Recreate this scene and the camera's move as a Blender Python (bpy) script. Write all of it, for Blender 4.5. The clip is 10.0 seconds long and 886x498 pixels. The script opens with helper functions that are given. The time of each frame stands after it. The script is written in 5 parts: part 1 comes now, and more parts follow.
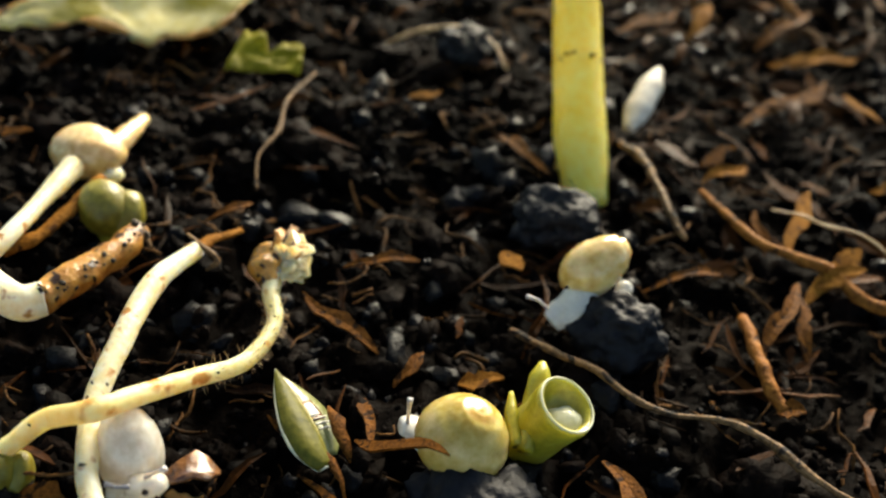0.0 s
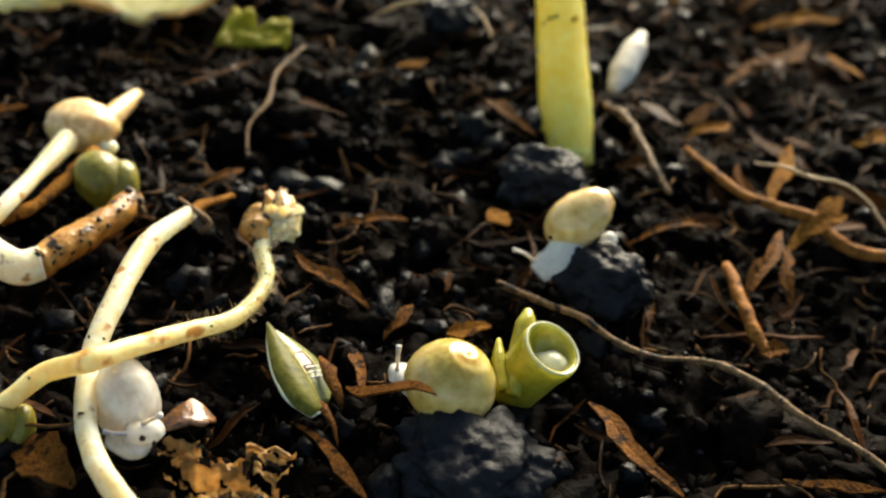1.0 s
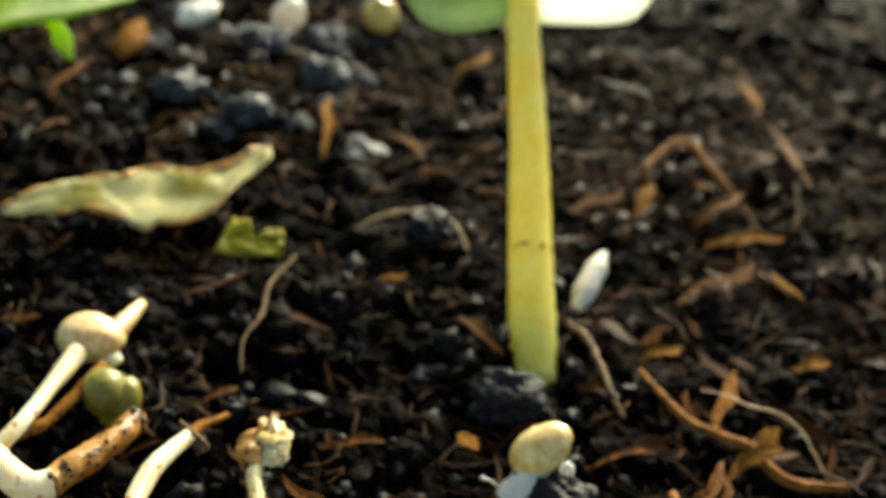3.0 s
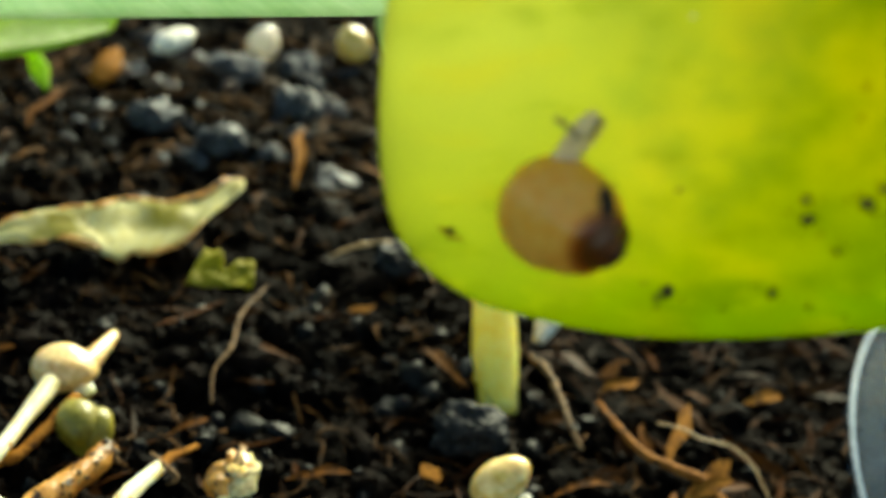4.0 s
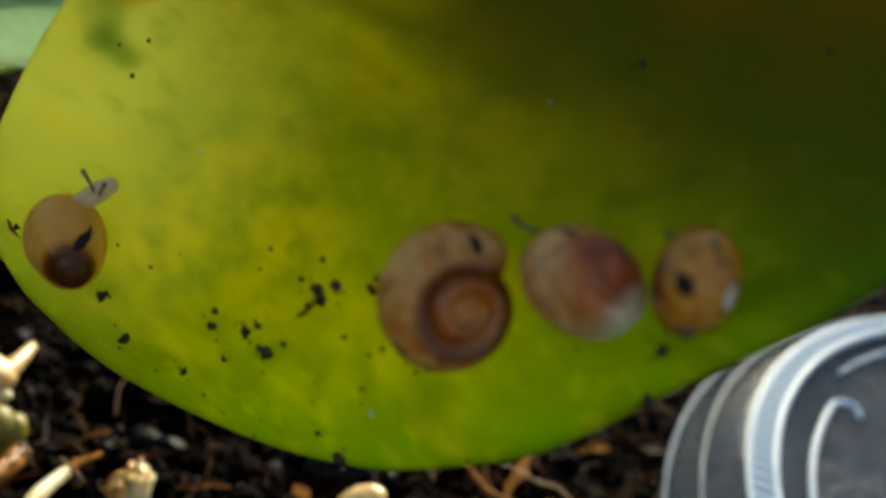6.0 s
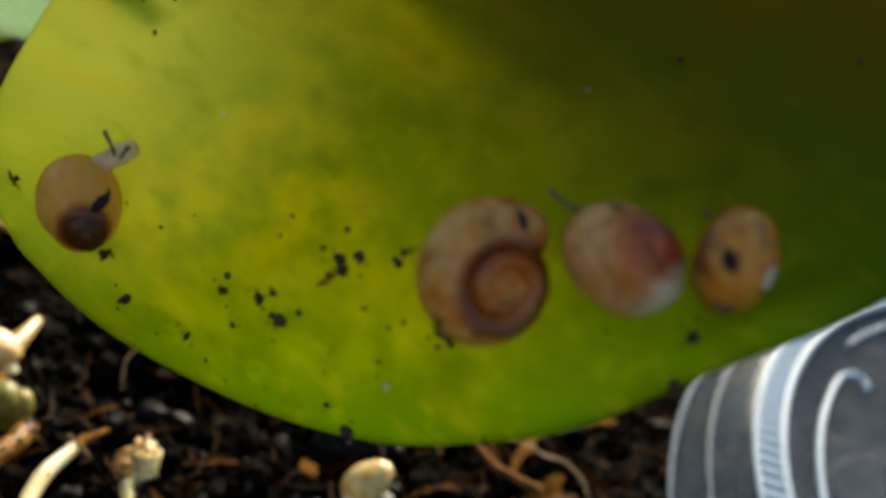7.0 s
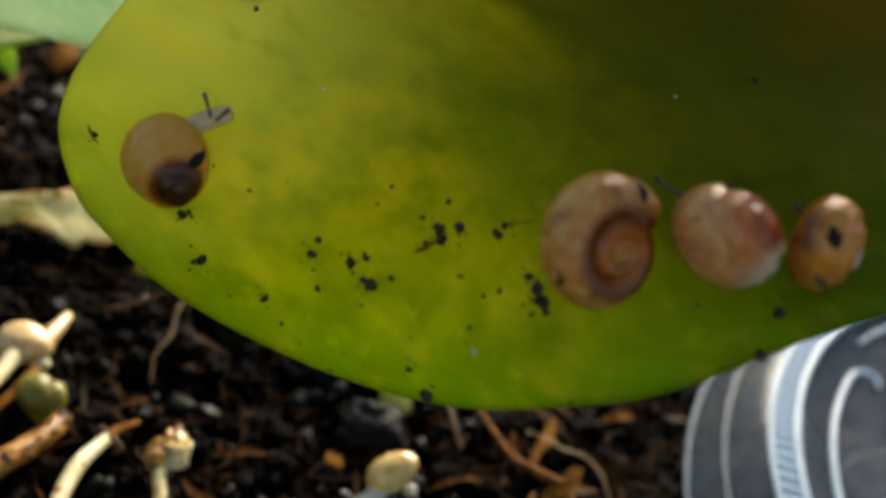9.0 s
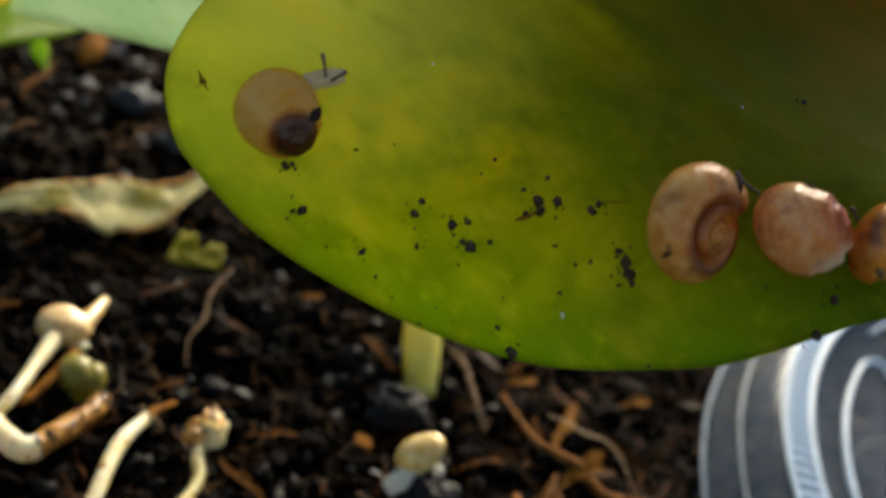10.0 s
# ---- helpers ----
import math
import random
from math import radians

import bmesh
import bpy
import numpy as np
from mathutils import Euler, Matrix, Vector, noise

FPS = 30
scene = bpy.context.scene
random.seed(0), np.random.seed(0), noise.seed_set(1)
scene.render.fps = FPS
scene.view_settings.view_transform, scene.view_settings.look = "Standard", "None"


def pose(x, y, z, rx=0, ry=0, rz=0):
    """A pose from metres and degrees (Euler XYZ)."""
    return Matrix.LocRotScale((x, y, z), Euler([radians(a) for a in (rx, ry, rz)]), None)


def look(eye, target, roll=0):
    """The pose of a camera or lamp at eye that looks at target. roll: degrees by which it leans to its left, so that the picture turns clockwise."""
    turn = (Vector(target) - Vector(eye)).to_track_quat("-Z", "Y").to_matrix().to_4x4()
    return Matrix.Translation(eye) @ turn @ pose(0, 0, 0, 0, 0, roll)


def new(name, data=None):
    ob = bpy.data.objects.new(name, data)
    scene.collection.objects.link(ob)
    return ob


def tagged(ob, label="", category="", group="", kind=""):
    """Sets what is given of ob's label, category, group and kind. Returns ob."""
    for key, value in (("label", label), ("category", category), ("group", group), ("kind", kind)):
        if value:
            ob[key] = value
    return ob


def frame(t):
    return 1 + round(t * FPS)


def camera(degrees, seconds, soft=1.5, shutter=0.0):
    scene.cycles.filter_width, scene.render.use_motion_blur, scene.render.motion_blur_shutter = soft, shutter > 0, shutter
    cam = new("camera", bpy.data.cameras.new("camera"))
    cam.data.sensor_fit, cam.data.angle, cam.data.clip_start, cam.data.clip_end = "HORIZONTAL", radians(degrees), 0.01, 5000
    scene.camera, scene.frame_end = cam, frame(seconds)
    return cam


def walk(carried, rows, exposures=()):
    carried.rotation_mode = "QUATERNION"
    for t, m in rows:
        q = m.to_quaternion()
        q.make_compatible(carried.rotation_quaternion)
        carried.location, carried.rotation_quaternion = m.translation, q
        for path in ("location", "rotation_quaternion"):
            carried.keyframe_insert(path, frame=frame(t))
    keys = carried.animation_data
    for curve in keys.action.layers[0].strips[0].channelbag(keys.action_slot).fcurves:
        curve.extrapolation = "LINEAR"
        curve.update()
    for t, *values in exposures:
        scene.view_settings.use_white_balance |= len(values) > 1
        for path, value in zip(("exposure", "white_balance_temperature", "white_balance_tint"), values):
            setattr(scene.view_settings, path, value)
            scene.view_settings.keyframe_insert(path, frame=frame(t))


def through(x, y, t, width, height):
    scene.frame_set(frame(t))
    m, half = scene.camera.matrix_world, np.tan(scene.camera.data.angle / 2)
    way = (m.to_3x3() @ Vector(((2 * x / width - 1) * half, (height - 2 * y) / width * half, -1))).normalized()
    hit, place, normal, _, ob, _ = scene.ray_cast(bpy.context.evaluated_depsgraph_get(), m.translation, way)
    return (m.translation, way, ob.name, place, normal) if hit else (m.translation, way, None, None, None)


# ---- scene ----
from mathutils.bvhtree import BVHTree

MM = 0.001
cam = camera(44.0, 10.0, soft=2.3, shutter=0.5)
cam.data.dof.use_dof, cam.data.dof.focus_distance, cam.data.dof.aperture_fstop = True, 0.054, 46.0
# seconds, eye in millimetres, turn in degrees
PATH = [
    (0.0, -8.45, -62.37, 41.15, 52.62, -7.54, -0.00),
    (0.5, -8.20, -63.44, 41.88, 52.87, -7.27, -0.27),
    (1.0, -7.15, -64.97, 40.31, 52.53, -5.85, -0.77),
    (1.5, -7.07, -65.12, 41.43, 52.94, -5.99, -0.92),
    (1.6, -7.22, -65.04, 42.14, 53.33, -6.19, -0.91),
    (1.7, -7.56, -64.87, 43.78, 54.24, -6.64, -0.88),
    (1.8, -8.05, -64.63, 46.14, 55.53, -7.29, -0.86),
    (1.9, -8.44, -64.43, 48.02, 56.57, -7.82, -0.85),
    (2.0, -8.70, -64.30, 49.28, 57.26, -8.17, -0.85),
    (2.5, -9.27, -65.64, 50.83, 57.85, -8.65, -0.89),
    (4.0, -9.27, -67.81, 54.05, 58.89, -10.00, -1.85),
    (4.5, -8.76, -71.81, 59.36, 58.79, -12.85, -2.95),
    (5.0, -7.52, -74.27, 60.65, 58.69, -13.21, -3.28),
    (5.5, -10.12, -77.48, 63.77, 60.07, -17.59, -3.56),
    (7.0, -11.66, -75.30, 66.00, 56.93, -17.61, -3.27),
    (7.5, -11.91, -76.54, 65.75, 57.44, -17.92, -3.54),
    (8.0, -11.69, -76.53, 66.57, 57.09, -17.77, -3.36),
    (8.5, -12.47, -76.09, 66.21, 57.04, -17.80, -3.26),
    (9.0, -13.52, -77.57, 65.56, 57.46, -17.56, -3.19),
    (9.5, -14.83, -77.52, 66.19, 57.12, -17.69, -2.41),
    (10.0, -16.05, -80.20, 65.89, 57.12, -17.77, -2.90),
]
EXPOSURES = [(0.0, 1.22, 6850, 5), (1.4, 1.22, 6850, 5), (2.0, 1.24, 6900, 1), (2.6, 1.25, 6900, 0), (4.0, 1.35, 6900, -15), (4.6, 1.12, 6900, -10), (5.6, 0.66, 6900, 0), (7.0, 0.70, 6900, 6), (10.0, 0.68, 6900, 7)]
walk(cam, [(t, pose(x * MM, y * MM, z * MM, rx, ry, rz)) for t, x, y, z, rx, ry, rz in PATH], EXPOSURES)

# ---- light: a window behind the plants, sky all round ----
SUN_ELEVATION, SUN_AZIMUTH = 24.0, 17.0
world = bpy.data.worlds.new("sky")
scene.world = world
world.use_nodes = True
wn = world.node_tree
sky = wn.nodes.new("ShaderNodeTexSky")
sky.sky_type, sky.sun_disc = "NISHITA", False
sky.sun_elevation, sky.sun_rotation = radians(SUN_ELEVATION), radians(SUN_AZIMUTH)
wn.links.new(sky.outputs[0], wn.nodes["Background"].inputs[0])
wn.nodes["Background"].inputs[1].default_value = 0.092
sun = new("sun", bpy.data.lights.new("sun", "SUN"))
sun.data.energy, sun.data.angle, sun.data.color = 5.0, radians(30), (1.0, 0.90, 0.74)
a, e = radians(SUN_AZIMUTH), radians(SUN_ELEVATION)
sun.matrix_world = look((math.sin(a) * math.cos(e), math.cos(a) * math.cos(e), math.sin(e)), (0, 0, 0))


# ---- materials ----
def material(name, dark, light, size=1.0, rough=0.6, bump=0.3, bump_size=None, spec=0.4, through_colour=None, through=0.0, sss=0.0, spots=None, spot_size=1.0, spot_cut=0.62, spot_soft=0.06, island=0.0, coat=0.0, stretch=(1, 1, 1), bands=(), centre=(0, 0, 0), clear=0.0, clear_colour=(1.0, 0.82, 0.5), tint=None, sss_scale=1.0, sss_tint=(1.0, 0.8, 0.5)):
    """Two colours mixed by noise of that size in millimetres, fine relief, optional translucency, spots, rings of
    colour round a centre, one pale patch for wear and for a painted glint, and variation from piece to piece."""
    m = bpy.data.materials.new(name)
    m.use_nodes = True
    nt = m.node_tree
    nodes, links = nt.nodes, nt.links
    b = nodes["Principled BSDF"]
    tc = nodes.new("ShaderNodeTexCoord")
    mp = nodes.new("ShaderNodeMapping")
    mp.inputs["Scale"].default_value = stretch
    links.new(tc.outputs["Object"], mp.inputs[0])

    def noise_tex(mm, detail=5.0):
        n = nodes.new("ShaderNodeTexNoise")
        n.inputs["Scale"].default_value, n.inputs["Detail"].default_value = 1000.0 / mm, detail
        links.new(mp.outputs[0], n.inputs["Vector"])
        return n

    n1, n2 = noise_tex(size * 2), noise_tex(size * 0.35)
    add = nodes.new("ShaderNodeMath")
    add.operation = "ADD"
    links.new(n1.outputs[0], add.inputs[0])
    links.new(n2.outputs[0], add.inputs[1])
    ramp = nodes.new("ShaderNodeMapRange")
    ramp.inputs["From Min"].default_value, ramp.inputs["From Max"].default_value = 0.72, 1.28
    links.new(add.outputs[0], ramp.inputs[0])
    mix = nodes.new("ShaderNodeMix")
    mix.data_type = "RGBA"
    mix.inputs[6].default_value, mix.inputs[7].default_value = (*dark, 1), (*light, 1)
    links.new(ramp.outputs[0], mix.inputs[0])
    colour = mix.outputs[2]
    if spots:
        n3 = noise_tex(spot_size, 2.0)
        cut = nodes.new("ShaderNodeMapRange")
        cut.inputs["From Min"].default_value, cut.inputs["From Max"].default_value = spot_cut, spot_cut + spot_soft
        links.new(n3.outputs[0], cut.inputs[0])
        mx = nodes.new("ShaderNodeMix")
        mx.data_type = "RGBA"
        links.new(cut.outputs[0], mx.inputs[0])
        links.new(colour, mx.inputs[6])
        mx.inputs[7].default_value = (*spots, 1)
        colour = mx.outputs[2]
    if bands:
        far = nodes.new("ShaderNodeVectorMath")
        far.operation = "DISTANCE"
        links.new(tc.outputs["Object"], far.inputs[0])
        far.inputs[1].default_value = [c * MM for c in centre]
        sc = nodes.new("ShaderNodeMath")
        sc.operation = "MULTIPLY"
        sc.inputs[1].default_value = 1 / (4 * MM)
        links.new(far.outputs["Value"], sc.inputs[0])
        cr = nodes.new("ShaderNodeValToRGB")
        cr.color_ramp.elements[0].position, cr.color_ramp.elements[0].color = bands[0][0] / 4, (*bands[0][1], 1)
        cr.color_ramp.elements[1].position, cr.color_ramp.elements[1].color = bands[-1][0] / 4, (*bands[-1][1], 1)
        for d, c in bands[1:-1]:
            el = cr.color_ramp.elements.new(d / 4)
            el.color = (*c, 1)
        links.new(sc.outputs[0], cr.inputs[0])
        mb = nodes.new("ShaderNodeMix")
        mb.data_type, mb.blend_type = "RGBA", "MULTIPLY"
        mb.inputs[0].default_value = 1.0
        links.new(colour, mb.inputs[6])
        links.new(cr.outputs[0], mb.inputs[7])
        colour = mb.outputs[2]
    if tint:
        (tx, ty, tz), inner, outer, pale = tint
        gap = nodes.new("ShaderNodeVectorMath")
        gap.operation = "DISTANCE"
        links.new(tc.outputs["Object"], gap.inputs[0])
        gap.inputs[1].default_value = (tx * MM, ty * MM, tz * MM)
        worn_glint = nodes.new("ShaderNodeMapRange")
        worn_glint.inputs["From Min"].default_value, worn_glint.inputs["From Max"].default_value = outer * MM, inner * MM
        links.new(gap.outputs["Value"], worn_glint.inputs[0])
        mt = nodes.new("ShaderNodeMix")
        mt.data_type = "RGBA"
        links.new(worn_glint.outputs[0], mt.inputs[0])
        links.new(colour, mt.inputs[6])
        mt.inputs[7].default_value = (*pale, 1)
        colour = mt.outputs[2]
    if island:
        geo = nodes.new("ShaderNodeNewGeometry")
        hs = nodes.new("ShaderNodeHueSaturation")
        vr = nodes.new("ShaderNodeMapRange")
        vr.inputs["To Min"].default_value, vr.inputs["To Max"].default_value = 1 - island, 1 + island
        links.new(geo.outputs["Random Per Island"], vr.inputs[0])
        links.new(vr.outputs[0], hs.inputs["Value"])
        links.new(colour, hs.inputs["Color"])
        colour = hs.outputs[0]
    links.new(colour, b.inputs["Base Color"])
    b.inputs["Roughness"].default_value, b.inputs["Specular IOR Level"].default_value = rough, spec
    b.inputs["Coat Weight"].default_value, b.inputs["Coat Roughness"].default_value = coat, 0.12
    if sss:
        b.inputs["Subsurface Weight"].default_value, b.inputs["Subsurface Scale"].default_value = sss, 0.001 * sss_scale
        b.inputs["Subsurface Radius"].default_value = sss_tint
    if bump:
        nb = noise_tex(bump_size or size * 0.5, 8.0)
        bp = nodes.new("ShaderNodeBump")
        bp.inputs["Strength"].default_value, bp.inputs["Distance"].default_value = bump, (bump_size or size * 0.5) * MM * 0.5
        links.new(nb.outputs[0], bp.inputs["Height"])
        links.new(bp.outputs[0], b.inputs["Normal"])
    if through:
        tr = nodes.new("ShaderNodeBsdfTranslucent")
        ms = nodes.new("ShaderNodeMixShader")
        ms.inputs[0].default_value = through
        if through_colour:
            tint = nodes.new("ShaderNodeMix")
            tint.data_type, tint.blend_type = "RGBA", "MULTIPLY"
            tint.inputs[0].default_value = 1.0
            links.new(colour, tint.inputs[6])
            tint.inputs[7].default_value = (*through_colour, 1)
            links.new(tint.outputs[2], tr.inputs[0])
        else:
            links.new(colour, tr.inputs[0])
        links.new(b.outputs[0], ms.inputs[1])
        links.new(tr.outputs[0], ms.inputs[2])
        links.new(ms.outputs[0], nodes["Material Output"].inputs[0])
        if clear:
            tp = nodes.new("ShaderNodeBsdfTransparent")
            tp.inputs[0].default_value = (*clear_colour, 1)
            mc = nodes.new("ShaderNodeMixShader")
            mc.inputs[0].default_value = clear
            links.new(ms.outputs[0], mc.inputs[1])
            links.new(tp.outputs[0], mc.inputs[2])
            links.new(mc.outputs[0], nodes["Material Output"].inputs[0])
    return m


SOIL = material("soil", (0.0012, 0.0008, 0.0006), (0.0044, 0.0024, 0.0013), 2.0, 0.65, 0.8, 0.4, 0.012)
CRUMB = material("soil_crumb", (0.0013, 0.0009, 0.0008), (0.0072, 0.0042, 0.0029), 0.8, 0.6, 1.0, 0.30, 0.018, island=0.85)
WETCRUMB = material("wet_crumb", (0.0015, 0.0014, 0.0015), (0.008, 0.0075, 0.0085), 0.7, 0.42, 1.0, 0.35, 0.10, island=0.6)
STONE = material("wet_stone", (0.003, 0.003, 0.0038), (0.012, 0.012, 0.0150), 0.9, 0.55, 0.5, 0.35, 0.14)
GREYSTONE = material("pale_grey_stone", (0.006, 0.0065, 0.009), (0.055, 0.062, 0.080), 1.2, 0.55, 1.0, 0.5, 0.25)
BARK = material("bark", (0.013, 0.0048, 0.0014), (0.072, 0.024, 0.004), 0.8, 0.55, 0.6, 0.3, 0.05, through=0.2, island=0.85)
FIBRE = material("dark_fibre", (0.010, 0.0050, 0.002), (0.11, 0.050, 0.015), 0.6, 0.6, 0.5, 0.3, 0.04, island=0.9)
CHIP = material("dry_chip", (0.040, 0.014, 0.003), (0.25, 0.092, 0.014), 0.55, 0.65, 0.8, 0.3, 0.05, through=0.25, spots=(0.03, 0.012, 0.004), spot_size=0.9, spot_cut=0.58, stretch=(1.6, 1.6, 1))
PALECHIP = material("pale_chip", (0.12, 0.044, 0.006), (0.38, 0.165, 0.028), 0.6, 0.7, 0.7, 0.3, 0.03, through=0.25, spots=(0.07, 0.03, 0.01), spot_size=0.9, spot_cut=0.62)
ROOT = material("brown_root", (0.09, 0.029, 0.005), (0.36, 0.14, 0.028), 0.5, 0.6, 0.9, 0.35, 0.05, spots=(0.04, 0.016, 0.006), spot_size=0.8, spot_cut=0.6)
TWIG = material("dark_twig", (0.045, 0.024, 0.010), (0.30, 0.165, 0.070), 0.4, 0.55, 1.0, 0.25, 0.12, spots=(0.02, 0.012, 0.008), spot_size=0.7, spot_cut=0.56)
THREAD = material("root_thread", (0.26, 0.14, 0.05), (0.50, 0.32, 0.14), 0.6, 0.5, 0.4, 0.3)
STEM = material("yellow_stem", (1.0, 0.74, 0.08), (1.0, 0.90, 0.28), 2.0, 0.30, 0.12, 0.5, 0.45, sss=0.7, sss_scale=1.8, sss_tint=(1.0, 0.85, 0.35), through=0.4)
STALK = material("cream_stalk", (0.86, 0.66, 0.30), (0.98, 0.92, 0.72), 1.4, 0.42, 0.4, 0.4, 0.4, sss=0.9, sss_scale=1.2, sss_tint=(1.0, 0.9, 0.6), through=0.25, spots=(0.48, 0.22, 0.05), spot_size=1.0, spot_cut=0.60, spot_soft=0.10)
STALKYELLOW = material("yellow_stalk", (0.88, 0.66, 0.24), (0.98, 0.90, 0.56), 1.4, 0.42, 0.4, 0.4, 0.4, sss=0.9, sss_scale=1.2, sss_tint=(1.0, 0.9, 0.6), through=0.25, spots=(0.55, 0.28, 0.06), spot_size=1.3, spot_cut=0.60, spot_soft=0.10)
ROT = material("rotten_tissue", (0.34, 0.11, 0.012), (0.78, 0.40, 0.08), 1.4, 0.30, 0.7, 0.5, 0.5, through=0.25, spots=(0.05, 0.022, 0.008), spot_size=1.0, spot_cut=0.58)
BULB = material("seed_bulb", (0.60, 0.33, 0.09), (0.92, 0.70, 0.36), 1.2, 0.34, 0.3, 0.6, 0.5, sss=0.7, coat=0.3)
OLIVE = material("olive_seed", (0.13, 0.105, 0.008), (0.28, 0.235, 0.025), 1.2, 0.42, 0.25, 0.6, 0.4, sss=0.3)
POD = material("green_pod", (0.085, 0.085, 0.010), (0.20, 0.18, 0.024), 0.9, 0.5, 0.25, 0.5, 0.15, through=0.25)
TUBEGREEN = material("green_tube", (0.31, 0.27, 0.014), (0.52, 0.46, 0.05), 1.2, 0.28, 0.2, 0.5, 0.5, sss=0.7, sss_tint=(1.0, 1.0, 0.4), through=0.1)
PODPALE = material("pale_pod", (0.17, 0.18, 0.05), (0.34, 0.35, 0.13), 0.7, 0.26, 0.25, 0.4, 0.5, through=0.3, coat=0.3)
TUBERIM = material("tube_rim", (0.74, 0.72, 0.44), (0.90, 0.88, 0.68), 0.8, 0.25, 0.2, 0.4, 0.5, through=0.3)
DEADLEAF = material("dead_leaf", (0.80, 0.70, 0.24), (0.97, 0.94, 0.66), 3.0, 0.5, 0.4, 0.8, 0.3, through=0.6, spots=(0.42, 0.36, 0.05), spot_size=6.0, spot_cut=0.46, spot_soft=0.16)
YELLOWBIT = material("yellow_leaf_bit", (0.20, 0.17, 0.006), (0.38, 0.33, 0.016), 1.5, 0.65, 0.5, 0.6, 0.2, through=0.4)
WHITESEED = material("white_seed", (0.62, 0.56, 0.46), (0.88, 0.83, 0.72), 0.6, 0.6, 0.6, 0.4)
GREYSEED = material("grey_seed", (0.42, 0.36, 0.28), (0.76, 0.69, 0.58), 0.5, 0.6, 0.5, 0.3, stretch=(1, 1, 0.25))
BROWNLEAF = material("holey_leaf", (0.36, 0.16, 0.03), (0.78, 0.47, 0.14), 1.0, 0.35, 0.8, 0.5, 0.4, through=0.35)
DARKSCRAP = material("dark_wet_scrap", (0.035, 0.014, 0.010), (0.34, 0.15, 0.05), 1.2, 0.25, 0.6, 0.5, 0.5, through=0.15, coat=0.4)
GREENLEAF = material("fresh_leaf", (0.34, 0.54, 0.04), (0.52, 0.70, 0.12), 3.0, 0.4, 0.2, 0.8, 0.45, through=0.75)
COTYLEDON = material("curled_seed_leaf", (0.48, 0.66, 0.24), (0.74, 0.84, 0.50), 2.0, 0.35, 0.15, 0.8, 0.45, through=0.75)
PALELEAF = material("pale_leaf", (0.52, 0.68, 0.42), (0.68, 0.80, 0.58), 3.0, 0.42, 0.15, 0.8, 0.45, through=0.55, stretch=(0.4, 0.4, 3))
# the tint of this shell paints a white glint at its apex
SHELL = material("amber_shell", (0.88, 0.30, 0.02), (1.0, 0.56, 0.11), 1.3, 0.26, 0.6, 0.5, 0.5, spots=(0.34, 0.11, 0.02), spot_size=1.2, spot_cut=0.50, spot_soft=0.14, through=0.3, coat=0.5, tint=((0.02, -0.15, 0.05), 0.25, 0.60, (1.0, 0.93, 0.80)), bands=[(0.0, (1, 0.97, 0.9)), (0.35, (0.6, 0.4, 0.3)), (0.7, (1, 0.88, 0.75)), (2.0, (1, 1, 1)), (2.6, (0.42, 0.28, 0.22))])
SHELLPALE = material("pale_shell", (0.86, 0.32, 0.07), (1.0, 0.68, 0.32), 1.1, 0.28, 0.6, 0.5, 0.5, spots=(0.60, 0.20, 0.07), spot_size=1.3, spot_cut=0.48, spot_soft=0.16, through=0.3, coat=0.45, tint=((-0.1, -1.75, -0.85), 0.70, 1.40, (1.0, 0.86, 0.60)), bands=[(0.0, (0.80, 0.32, 0.16)), (0.5, (0.80, 0.36, 0.18)), (0.9, (0.46, 0.16, 0.07)), (1.5, (0.85, 0.50, 0.30)), (2.3, (1, 0.90, 0.80)), (3.2, (1, 1, 1))])
SHELLGOLD = material("golden_shell", (0.55, 0.33, 0.07), (0.93, 0.72, 0.33), 1.8, 0.16, 0.1, 0.3, 0.5, sss=0.8, coat=0.7)
SHELLMILK = material("milky_shell", (0.56, 0.40, 0.10), (0.86, 0.70, 0.34), 1.5, 0.24, 0.15, 0.3, 0.4, sss=0.7, through=0.15, coat=0.35, centre=(0.6, 0.12, 4.26), bands=[(0.0, (1, 0.86, 0.56)), (0.7, (1, 0.84, 0.52)), (1.0, (0.84, 0.82, 0.52)), (1.9, (0.86, 0.84, 0.55)), (2.5, (1, 0.98, 0.92)), (3.8, (0.9, 0.85, 0.6))])
SHELLWHITE = material("white_shell", (0.70, 0.62, 0.48), (0.95, 0.91, 0.82), 1.0, 0.14, 0.1, 0.3, 0.5, sss=0.9, sss_scale=1.3, sss_tint=(1.0, 0.9, 0.8), through=0.2, clear=0.10, coat=1.0)
# near-white colour puts the window glare into the leaf itself
GLARELEAF = material("glare_white_leaf", (0.88, 0.93, 0.80), (0.96, 0.98, 0.92), 3.0, 0.4, 0.15, 0.8, 0.45, through=0.85)
SHELLDARKTOP = material("dark_topped_shell", (1.0, 0.50, 0.06), (1.0, 0.70, 0.19), 1.4, 0.26, 0.5, 0.5, 0.5, spots=(0.92, 0.44, 0.08), spot_size=1.5, spot_cut=0.58, spot_soft=0.2, through=0.45, clear=0.06, clear_colour=(1.0, 0.7, 0.3), coat=0.5, bands=[(0.0, (0.30, 0.10, 0.10)), (0.25, (0.07, 0.035, 0.07)), (1.0, (0.08, 0.04, 0.07)), (1.3, (0.28, 0.13, 0.10)), (1.5, (0.75, 0.55, 0.42)), (1.75, (1, 0.92, 0.84)), (3.4, (1, 1, 1))])
